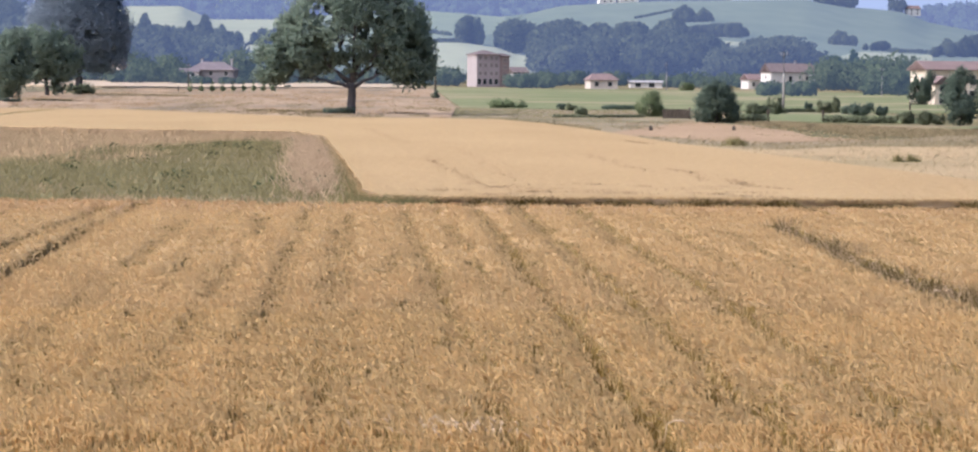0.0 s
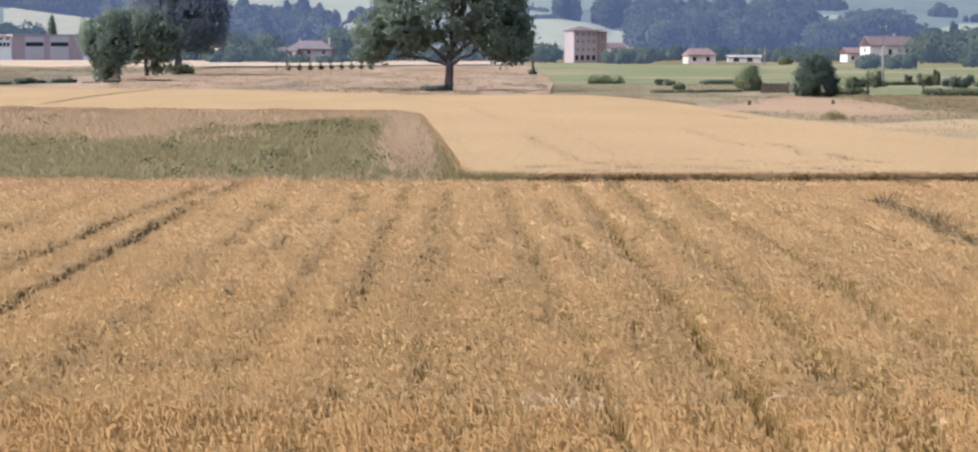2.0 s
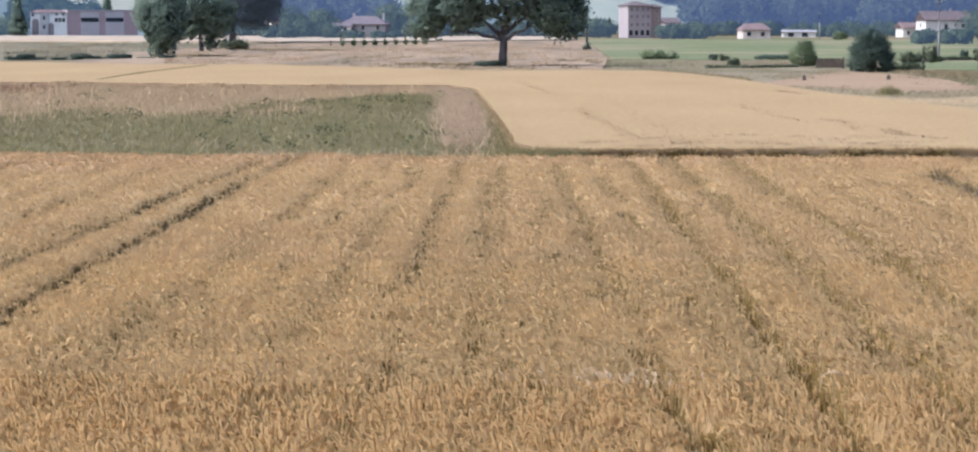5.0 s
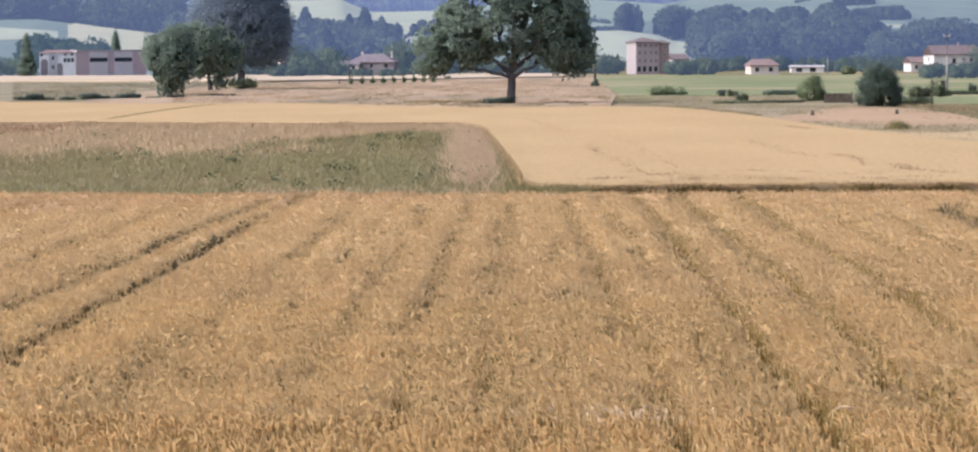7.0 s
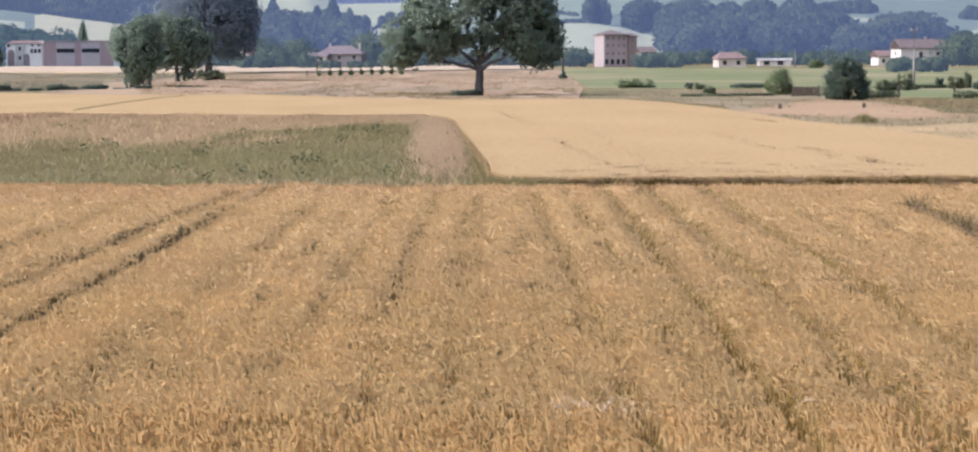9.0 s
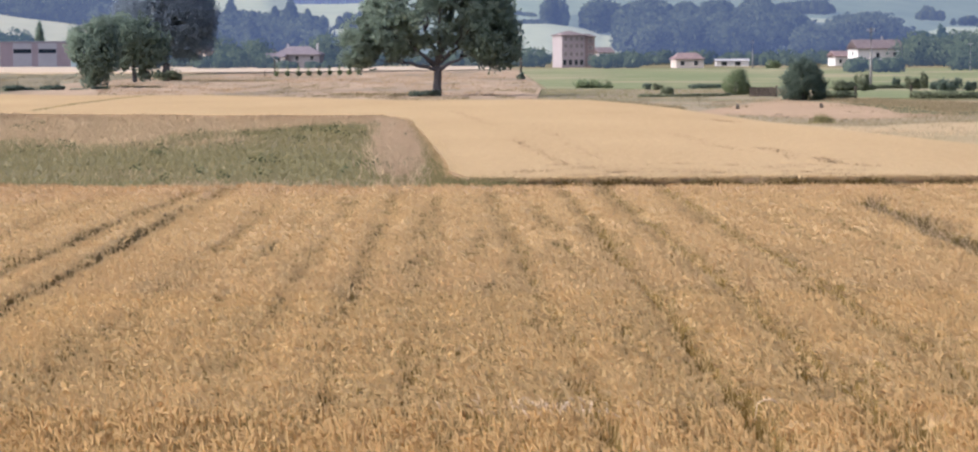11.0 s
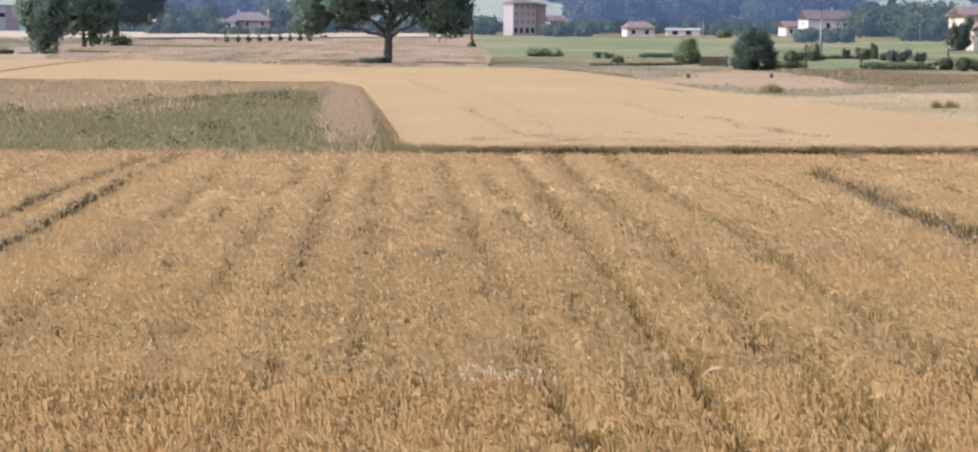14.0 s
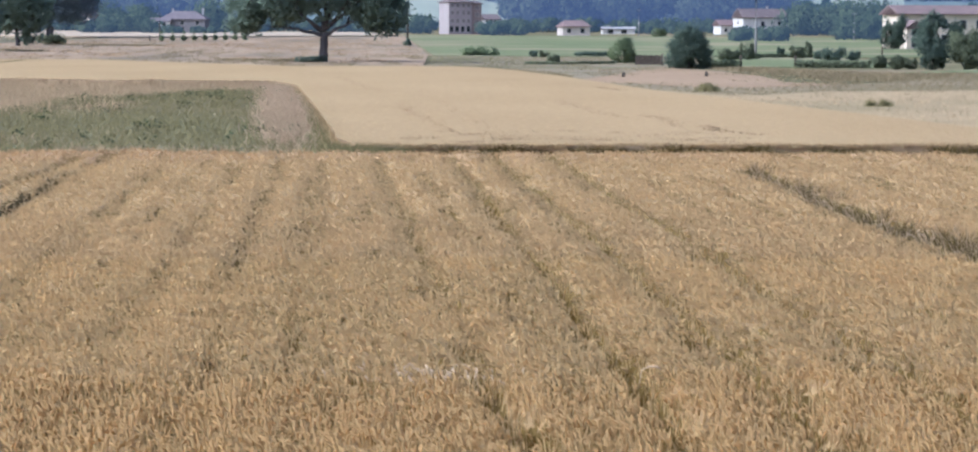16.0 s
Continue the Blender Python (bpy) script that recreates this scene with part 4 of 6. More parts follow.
def wheat(name, y0, y1, half0, half1, per_m2, size, seed, label, plump=1.0):
    rng = np.random.default_rng(seed)
    n = int((y1 - y0) * (half0 + half1) * per_m2)
    y = rng.uniform(y0, y1, n)
    half = half0 + (half1 - half0) * (y - y0) / (y1 - y0)
    x = rng.uniform(-1, 1, n) * half + 0.012 * y
    t, dip = thinness(x, y)
    keep = in_crop(x, y) & (rng.random(n) > t * 0.95) & (rng.random(n) < 0.7 + 0.5 * value_noise(x / 0.3, y / 0.7, 79))
    x, y, t, dip = x[keep], y[keep], t[keep], dip[keep]
    z = 0.64 + 0.012 * rng.normal(size=len(x)) - 0.06 * dip + 0.08 * (value_noise(x / 3.0, y / 4.0, 2) - 0.5) + 0.06 * (value_noise(x / 0.5, y / 0.6, 1) - 0.5) - 0.12 * t
    red = rng.random(len(x)) < 0.9 * np.clip((y - 57 - 6 * value_noise(x / 5.0, x * 0, 81)) / 6, 0, 1) * np.clip((12 - x) / 14, 0.35, 1)
    if red.any():
        tagged(new("reddish_wheat", ears_mesh("reddish_wheat", x[red], y[red], z[red], size * np.ones(red.sum()), RED_EAR, rng, flat=True)), "reddish ears along the far edge of the wheat", "wheat", kind="stuff")
    me = ears_mesh(name, x[~red], y[~red], z[~red], size * np.ones((~red).sum()), EAR if y0 < 36 else FAR_EAR, rng, flat=y0 > 24 or y1 < 18, plump=plump)
    m = int(len(x) * np.clip((52 - y0) / 35, 0.3, 1.0))
    k = rng.integers(0, len(x), m)
    bx, by = x[k] + rng.normal(0, 0.07, m), y[k] + rng.normal(0, 0.09, m)
    bt, bdip = thinness(bx, by)
    ok = in_crop(bx, by) & (rng.random(m) > bt)
    leaves = blades_mesh("wheat_leaves", bx[ok], by[ok], 0.47 - 0.05 * bdip[ok], rng.uniform(0.16, 0.27, ok.sum()), 0.010 + y0 * 0.00025, 0.35, DRY_LEAF, rng, soft=0)
    tagged(new("wheat_leaves", leaves), "dry straw leaves and stalks among the ears", "wheat", kind="stuff")
    tagged(new(name, me), label, "wheat", kind="stuff")


wheat("wheat_ears", 17.0, 25.0, 6.0, 8.2, 210, 1.2, 31, "nodding ripe wheat ears, golden brown", 1.25)
wheat("wheat_ears", 25.0, 31.0, 8.2, 10.0, 190, 1.2, 32, "nodding ripe wheat ears, golden brown", 1.25)
wheat("wheat_ears", 31.0, 37.0, 10.0, 12.0, 190, 1.15, 35, "nodding ripe wheat ears, golden brown", 1.25)
wheat("wheat_ears", 37.0, 45.0, 12.0, 14.5, 170, 1.15, 36, "nodding ripe wheat ears, golden brown", 1.25)
wheat("wheat_ears", 45.0, 72.0, 14.5, 22.3, 85, 1.1, 33, "nodding ripe wheat ears, golden brown", 1.2)
wheat("wheat_ears", 6.3, 17.0, 8.0, 8.0, 110, 1.2, 34, "nodding ripe wheat ears, golden brown")

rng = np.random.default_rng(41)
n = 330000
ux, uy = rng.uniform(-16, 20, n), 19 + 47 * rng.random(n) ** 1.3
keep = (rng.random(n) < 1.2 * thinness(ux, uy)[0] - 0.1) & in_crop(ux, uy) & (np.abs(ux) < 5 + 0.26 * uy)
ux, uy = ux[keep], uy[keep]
tagged(new("undergrowth", blades_mesh("undergrowth", ux, uy, 0.10 * np.ones(len(ux)), rng.uniform(0.2, 0.48, len(ux)), 0.012 + 0.0003 * uy, 0.3, SHADED_UNDERGROWTH, rng, soft=0)),
       "dull stalks in the gaps of the wheat, shade in their brown", "weeds", kind="stuff")

# weedy strip that runs into the field, with a few white flower heads
n = 9000
sy = rng.uniform(20, 60.2, n)
sx = rng.uniform(9.6, 10.5, n) + 0.15 * np.sin(sy / 4.5)
tagged(new("weed_strip", blades_mesh("weed_strip", sx, sy, np.zeros(n), rng.uniform(0.06, 0.24, n) * (0.6 + 0.7 * value_noise(sx / 0.4, sy / 0.6, 19)), 0.022, 0.6, OLIVE_GRASS, rng)),
       "low green weeds between two wheat plots", "weeds", kind="stuff")
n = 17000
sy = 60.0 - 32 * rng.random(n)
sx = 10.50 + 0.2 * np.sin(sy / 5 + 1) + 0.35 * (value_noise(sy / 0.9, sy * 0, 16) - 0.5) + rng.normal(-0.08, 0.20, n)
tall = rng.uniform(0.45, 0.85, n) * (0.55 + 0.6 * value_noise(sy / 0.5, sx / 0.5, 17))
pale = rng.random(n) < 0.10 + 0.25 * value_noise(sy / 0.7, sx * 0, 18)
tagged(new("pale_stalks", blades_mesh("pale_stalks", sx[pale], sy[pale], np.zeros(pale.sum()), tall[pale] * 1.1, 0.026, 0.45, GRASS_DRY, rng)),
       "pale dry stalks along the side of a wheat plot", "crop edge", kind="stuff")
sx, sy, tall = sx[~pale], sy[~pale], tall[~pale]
tagged(new("strip_stalks", blades_mesh("strip_stalks", sx, sy, np.zeros(len(sx)), tall, 0.028, 0.35, SHADED_EDGE, rng, soft=0)),
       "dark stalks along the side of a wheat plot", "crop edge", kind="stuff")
flower = thing("wild_carrot", 10.5, 45, 0, "weed with a flat white flower head", "flower", "white flowers of the strip")
part("stem", tubes_mesh("stem", [tube([(0, 0, -0.05), (0.02, 0, 0.3), (0, 0.01, 0.58)], [0.006, 0.005, 0.004], 5)], SHADED_UNDERGROWTH), flower)
umbel = bmesh.new()
bmesh.ops.create_icosphere(umbel, subdivisions=2, radius=0.038, matrix=Matrix.Translation((0, 0, 0.6)) @ Matrix.Diagonal((1, 1, 0.4, 1)))
for v in umbel.verts:
    v.co += Vector((rng.normal(), rng.normal(), rng.normal())) * 0.004
umbel_mesh = bpy.data.meshes.new("flower_head")
umbel.to_mesh(umbel_mesh)
umbel_mesh.materials.append(PALE_STRAW)
part("flower_head", umbel_mesh, flower, "creamy white flower head")
for k in range(22):
    fy = 34 + 24 * rng.random()
    copy_thing(flower, pose(10.0 + 0.5 * rng.random() + 0.15 * math.sin(fy / 4.5), fy, -0.03 * rng.random(), 0, 0, 50 * k))

# crop edge of the pale field
n = 7000
ey = 70.8 + 80 * rng.random(n) ** 1.5
ex = np.interp(ey, [70.8, 76, 81, 102, 140, 150], [1.0, 0.2, 0.15, -0.5, -1.85, -3.5]) + rng.normal(-0.05, 0.16, n) * (0.6 + ey / 150)
tagged(new("barley_fringe", blades_mesh("barley_fringe", ex[:2600] + 0.25, ey[:2600], np.full(2600, 0.50), rng.uniform(0.10, 0.22, 2600), 0.035, 1.2, LIGHT_EAR, rng)),
       "ragged pale ears along the side of the barley", "barley", kind="stuff")
n = 6000
fx = rng.uniform(-40, -3, n)
fy = np.interp(fx, [-60, -25.5, -12.1, -3.5], [160, 156.9, 150.9, 150.1]) + rng.normal(-0.3, 0.5, n)
tagged(new("back_fringe", blades_mesh("back_fringe", fx, fy, np.full(n, 0.1), rng.uniform(0.3, 0.72, n) * (0.7 + 0.45 * value_noise(fx / 1.5, fx * 0, 13)), 0.09, 0.5, GRASS_DRY, rng)),
       "tan seeding grass along the back of the weedy crop", "grass", kind="stuff")
n = 7000
tagged(new("barley_side_stalks", blades_mesh("barley_side_stalks", ex, ey, np.zeros(n), rng.uniform(0.35, 0.66, n), 0.05, 0.3, GREEN_WEED, rng)),
       "olive green weeds along the side of the barley", "crop edge", kind="stuff")
n = 1500
ex, ey = rng.normal(0.9, 0.75, n), rng.uniform(69.2, 71.5, n)
tagged(new("corner_weeds", blades_mesh("corner_weeds", ex, ey, np.zeros(n), rng.uniform(0.4, 0.85, n), 0.04, 0.5, GRASS_GREEN, rng)),
       "green weeds at the corner of the barley", "weeds", kind="stuff")
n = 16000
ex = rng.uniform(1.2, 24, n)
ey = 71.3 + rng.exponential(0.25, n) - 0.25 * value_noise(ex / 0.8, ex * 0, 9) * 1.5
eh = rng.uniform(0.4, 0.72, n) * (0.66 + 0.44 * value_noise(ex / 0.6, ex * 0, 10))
tagged(new("crop_edge", blades_mesh("crop_edge", ex, ey, np.zeros(n), eh, 0.045, 0.45, SHADED_EDGE, rng, soft=0)),
       "dark stalks along the edge of the barley, shade in their colour", "crop edge", kind="stuff")
n = 5000
ex = rng.uniform(0.9, 24, n)
ey = 71.6 + rng.exponential(0.3, n) - 0.5 * value_noise(ex / 0.6, ex * 0, 11)
tagged(new("barley_lip", blades_mesh("barley_lip", ex, ey, np.full(n, 0.58), rng.uniform(0.08, 0.17, n), 0.035, 1.3, LIGHT_EAR, rng)),
       "drooping pale ears along the edge of the barley", "barley", kind="stuff")


def scatter(outline, n, seed, y_power=1.0):
    r = np.random.default_rng(seed)
    xs, ys = [p[0] for p in outline], [p[1] for p in outline]
    x = r.uniform(max(min(xs), -50), min(max(xs), 60), n)
    y = min(ys) + (max(ys) - min(ys)) * r.random(n) ** y_power
    k = inside(x, y, outline) & (np.abs(x) < 10 + 0.26 * y)
    return x[k], y[k], r


bx, by, r = scatter(LIGHT_OUTLINE, 120000, 51, 2.4)
tagged(new("barley_ears", blades_mesh("barley_ears", bx, by, np.full(len(bx), 0.62), 0.065 * r.uniform(0.6, 1.2, len(bx)), 0.03, 1.2, LIGHT_EAR, r)), "pale cream barley ears", "barley", kind="stuff")

TRACKS = [[(10.4, 112.6), (10.7, 98.5), (11.5, 90.3)], [(12.4, 94.8), (12.6, 90.1), (12.1, 84.1)], [(13.3, 85.8), (13.0, 80.8), (13.9, 78.3)], [(2.9, 107.7), (3.4, 94.9), (3.9, 86.1), (4.2, 81.0)],
          [(4.6, 129.7), (5.0, 109.4), (5.2, 91.5), (5.6, 83.2)], [(0.6, 160.4), (1.6, 143.8), (2.6, 127.3)], [(14.9, 136.5), (15.6, 129.9)]]
tr = np.random.default_rng(57)
tx, ty = [], []
for line in TRACKS:
    ly_ = np.array([p[1] for p in line][::-1]) if line[0][1] > line[-1][1] else np.array([p[1] for p in line])
    lx_ = np.array([p[0] for p in line][::-1]) if line[0][1] > line[-1][1] else np.array([p[0] for p in line])
    many = 420
    yy = tr.uniform(ly_[0], ly_[-1], many)
    yy = yy[tr.random(many) < 0.25 + 0.9 * value_noise(yy / 3.0, yy * 0 + lx_[0], 3)]
    tx.append(np.interp(yy, ly_, lx_) + tr.normal(0, 0.20, len(yy)) + 0.3 * (value_noise(yy / 6.0, yy * 0, 4) - 0.5))
    ty.append(yy)
for _ in range(26):
    cxx, cyy, wide = tr.uniform(1.8, 12.5), 73.5 + 7.5 * tr.random() ** 1.5, tr.uniform(0.2, 0.7)
    tx.append(cxx + tr.normal(0, wide, 60))
    ty.append(cyy + tr.normal(0, 0.16, 60))
tx, ty = np.concatenate(tx), np.concatenate(ty)
tagged(new("lodged_barley", blades_mesh("lodged_barley", tx, ty, np.full(len(tx), 0.6), tr.uniform(0.06, 0.12, len(tx)), 0.06, 1.0, LODGED, tr)), "brownish lodged tracks through the barley", "barley", kind="stuff")
n = 2600
ty = tr.uniform(166, 226, n)
tx = np.interp(ty, [166, 189, 210, 226], [-27.6, -28.3, -28.3, -27.6]) + tr.normal(0, 0.15, n)
tagged(new("track_weeds", blades_mesh("track_weeds", tx, ty, np.full(n, 0.57), tr.uniform(0.07, 0.17, n), 0.06, 0.7, GREEN_WEED, tr)), "olive weeds along a track through the barley", "weeds", kind="stuff")
dock = thing("dock_plant", 3.19, 99.5, 0.3, "rusty brown dock plant standing above the barley", "weed", "dock plants in the barley")
stems = [limb((0, 0, -0.35), (tr.normal(0, 0.09), tr.normal(0, 0.09), tr.uniform(0.55, 0.8)), 0.012, 0.006, tr) for _ in range(5)]
dock.scale = (0.8, 0.8, 0.62)
part("stem", tubes_mesh("stem", stems, LODGED), dock)
tagged(part("seed_head", leaves_mesh("seed_head", np.column_stack([tr.normal(0, 0.06, 110), tr.normal(0, 0.06, 110), tr.uniform(0.3, 0.75, 110)]), 0.03, DOCK, tr), dock), kind="stuff")
for px_, py_ in ((4.36, 99.3), (8.27, 141.9), (9.24, 141.6), (11.58, 78.0), (12.32, 78.6), (12.35, 87.3), (13.63, 78.4), (4.5, 81)):
    copy_thing(dock, pose(px_, py_, 0.22, 0, 0, 70 * px_))

bx, by, r = scatter(GREEN_OUTLINE, 150000, 52, 1.3)
mottle = 0.6 * value_noise(bx / 5.0, by / 14.0, 61) + 0.4 * value_noise(bx / 1.2, by / 4.0, 60)
tan = 0.55 * mottle + 0.45 * np.exp(-((by - 73) / 2.2) ** 2) + 0.95 * np.exp(-((by - 156) / 17.0) ** 2) + 0.95 * np.clip((-7.5 - bx) / 8, 0, 1) * np.clip((by - 98) / 26, 0, 1) + 0.45 * (value_noise(bx / 2.5, by / 9.0, 63) - 0.5)
tan = tan + 0.13 * r.normal(size=len(bx))
for nm, sel, mt, h0, h1, lb in (("green_weeds", tan < 0.52, GREEN_WEED, 0.14, 0.32, "mixed olive green weeds and grass"), ("olive_weeds", (tan >= 0.52) & (tan < 0.80), OLIVE_GRASS, 0.16, 0.38, "yellowish olive grass among weeds"),
                                ("seeding_grass", tan >= 0.80, GRASS_DRY, 0.20, 0.48, "tan seeding grass")):
    tagged(new(nm, blades_mesh(nm, bx[sel], by[sel], 0.15 * np.ones(sel.sum()), r.uniform(h0, h1, sel.sum()), 0.018 + by[sel] / 3000.0, 0.5, mt, r)), lb, "grass", kind="stuff")

n = 13000
sy_ = 74.5 + 75 * r.random(n) ** 1.1
sx_ = -1.3 - (sy_ - 74) * 0.0165 - 0.06 * np.maximum(sy_ - 138, 0) + r.normal(0, 0.50, n) * (0.6 + sy_ / 220)
ok = inside(sx_, sy_, GREEN_OUTLINE) & (r.random(n) < np.clip((sy_ - 76) / 26, 0.05, 1))
tagged(new("grass_band", blades_mesh("grass_band", sx_[ok], sy_[ok], np.full(ok.sum(), 0.15), r.uniform(0.30, 0.62, ok.sum()), 0.036, 0.8, SEED_HEADS, r)), "band of pinkish beige seeding grass", "grass", kind="stuff")
wx, wy, r = scatter(GREEN_OUTLINE, 330, 58, 1.0)
keep = (wy > 78) & (wy < 146) & (value_noise(wx / 5.0, wy / 9.0, 62) > 0.45)
wx, wy = np.repeat(wx[keep], 26), np.repeat(wy[keep], 26)
tagged(new("broadleaf_weeds", leaves_mesh("broadleaf_weeds", np.column_stack([wx + r.normal(0, 0.16, len(wx)), wy + r.normal(0, 0.16, len(wx)), r.uniform(0.2, 0.62, len(wx))]), 0.06, WEED_DARK, r)), "dark broad-leaved weeds in the green crop", "weeds", kind="stuff")
bx, by, r = scatter([(-3.0, 206), (12, 203), (15.5, 186), (19, 176), (34, 228), (36, 300), (16, 306), (12.9, 306), (8.4, 211)], 26000, 59)
k = (by > 214 + 10 * value_noise(bx / 4.0, by / 9.0, 67) + 1.1 * np.maximum(bx - 10, 0)) | (value_noise(bx / 2.2, by / 5.0, 70) > 0.55)
bx, by = bx[k], by[k]
green = by > 228 + 14 * value_noise(bx / 5.0, by / 12.0, 65)
for sel, mt, lb in ((~green, ROUGH_GRASS, "rough olive grass tufts"), (green, GRASS_GREEN, "green grass tufts along a margin")):
    tagged(new("margin_grass", blades_mesh("margin_grass", bx[sel], by[sel], np.zeros(sel.sum()), r.uniform(0.03, 0.14, sel.sum()), 0.10, 1.0, mt, r)), lb, "grass", kind="stuff")
for nm, outline, cnt, base, mt, lb in (("dry_grass", MEADOW_OUTLINE, 16000, 0.26, MEADOW_DRY, "pale dry grass"), ("olive_grass", OLIVE_OUTLINE, 22000, 0.08, ROUGH_GRASS, "dull olive grass")):
    bx, by, r = scatter(outline, cnt, 53, 1.1)
    tagged(new(nm, blades_mesh(nm, bx, by, base * np.ones(len(bx)), r.uniform(0.12, 0.30, len(bx)) * (0.6 if nm == "dry_grass" else 1.0), 0.02 + by / 5000.0, 1.2, mt, r)), lb, "grass", kind="stuff")

bx, by, r = scatter(MEADOW_OUTLINE, 26000, 100, 1.1)
side_x = np.interp(by, [72, 87, 99.5, 112.5, 130.5, 141.5], [24.0, 22.7, 21.5, 20.0, 18.0, 17.3])
streak = 0.6 * value_noise(bx / 4.0, by / 7.0, 101) + 0.4 * value_noise(bx / 0.9, by / 2.0, 102) + 0.5 * np.exp(-((bx - side_x) / 0.9) ** 2) + 0.25 * np.clip((by - 118) / 20, 0, 1)
for nm, sel, mt, lb in (("meadow_weeds", streak > 0.84, ROUGH_GRASS, "olive brown weeds in a dry meadow"), ("meadow_heads", streak < 0.46, GRASS_DRY, "pale seeding grass of a dry meadow"), ("meadow_grass", (streak > 0.54) & (streak < 0.66), OLIVE_GRASS, "yellowish olive grass of a dry meadow")):
    tagged(new(nm, blades_mesh(nm, bx[sel], by[sel], np.full(sel.sum(), 0.2), r.uniform(0.20, 0.42, sel.sum()), 0.03, 0.6, mt, r)), lb, "grass", kind="stuff")
bx, by, r = scatter([(-6, 203), (6.6, 203), (11.8, 199.5), (14.3, 185), (16, 170), (17.5, 176), (16, 192), (13, 206), (-3, 209)], 60000, 54)
tagged(new("field_margin_weeds", blades_mesh("field_margin_weeds", bx, by, np.zeros(len(bx)), r.uniform(0.25, 0.65, len(bx)), 0.12, 0.4, ROUGH_GRASS, r)), "dark weeds along the field margin", "weeds", kind="stuff")

bx, by, r = scatter([(36, 178), (60, 172), (60, 204), (47, 204), (40, 230), (34, 230), (38, 200)], 30000, 66)
tagged(new("rough_grass", blades_mesh("rough_grass", bx, by, np.zeros(len(bx)), r.uniform(0.06, 0.28, len(bx)), 0.09, 0.8, ROUGH_GRASS, r)), "rough greyish olive grass beside a tilled strip", "grass", kind="stuff")

r = np.random.default_rng(63)
for tx_, ty_, tw_ in ((25.3, 113.6, 0.2), (22.6, 146.0, 0.5), (26.0, 113.7, 0.22)):
    tuft = thing("grass_tuft", tx_, ty_, 0, "green tuft in the pale dry meadow", "grass tuft", "green tufts")
    m_ = 380
    ux_, uy_ = r.normal(0, tw_, m_), r.normal(0, tw_, m_)
    tagged(part("blades", blades_mesh("blades", ux_, uy_, np.zeros(m_), r.uniform(0.45, 0.95, m_) * np.exp(-(ux_ ** 2 + uy_ ** 2) / (4 * tw_ ** 2)), 0.04, 0.3, GRASS_GREEN, r), tuft), kind="stuff")

# brown weeds at the back of the weedy crop
n = 2600
wx, wy = r.uniform(-44, -27.2, n), r.uniform(141, 158, n)
ok = value_noise(wx / 1.3, wy / 4.0, 96) > 0.5
tagged(new("brown_weeds", blades_mesh("brown_weeds", wx[ok], wy[ok], np.full(ok.sum(), 0.1), r.uniform(0.35, 0.8, ok.sum()), 0.06, 0.4, DOCK, r)), "brown seeding weeds behind a weedy crop", "weeds", kind="stuff")
# tufts round and on the tilled strip
bx, by, r = scatter([(12.5, 192), (16.2, 163.5), (20.6, 162.2), (23.4, 152.6), (27.2, 151.3), (33, 156), (40, 164), (37, 174), (38, 190), (37, 212), (31, 232), (14, 204)], 16000, 97)
k = value_noise(bx / 3.0, by / 8.0, 98) + 0.5 * value_noise(bx / 0.8, by / 2.5, 99) > 0.72 + 0.35 * inside(bx, by, [(17.2, 178), (21.4, 166.5), (24, 157), (27, 155.6), (31, 159.5), (31, 176), (32, 190), (31, 212), (29, 222)])
for nm, sel, mt in (("tilled_grass", k & (r.random(len(bx)) < 0.45), ROUGH_GRASS), ("tilled_straw", k & (r.random(len(bx)) < 0.25), MEADOW_DRY)):
    tagged(new(nm, blades_mesh(nm, bx[sel], by[sel], np.zeros(sel.sum()), r.uniform(0.08, 0.22, sel.sum()), 0.07, 0.9, mt, r)), "thin grass creeping over a tilled strip", "grass", kind="stuff")
# tufts of the far meadow and of the stubble, in streaks
r = np.random.default_rng(64)
n = 70000
fy = 292 + 560 * r.random(n) ** 1.4
fx = r.uniform(-0.205, -0.10, n) * fy
ok = inside(fx, fy, [(-420, 332), (-66, 292), (-52, 330), (-66, 430), (-60, 600), (-420, 850)])
fx, fy = fx[ok], fy[ok]
streak = 0.6 * value_noise(fx / 14.0, fy / 40.0, 91) + 0.4 * value_noise(fx / 3.0, fy / 9.0, 92)
for sel, mt, lb in ((streak > 0.66, ROUGH_GRASS, "dry olive grass of a rough meadow"), (streak < 0.42, ROUGH_MEADOW, "grey-green tufts of a rough meadow")):
    sel = sel & (r.random(len(fx)) < 0.7)
    tagged(new("meadow_tufts", blades_mesh("meadow_tufts", fx[sel], fy[sel], np.zeros(sel.sum()), r.uniform(0.12, 0.42, sel.sum()), 0.05 + fy[sel] / 5000.0, 0.8, mt, r)), lb, "grass", kind="stuff")
n = 60000
fy = 216 + 380 * r.random(n) ** 1.5
fx = r.uniform(-0.14, 0.045, n) * fy
ok = inside(fx, fy, [(-49, 262), (-35, 238), (-22, 236), (-3, 214), (7.8, 214), (12, 310), (18, 600), (-48, 600), (-60, 430)])
fx, fy = fx[ok], fy[ok]
streak = 0.55 * value_noise(fx / 9.0, fy / 16.0, 93) + 0.45 * value_noise(fx / 1.6, fy / 6.0, 94)
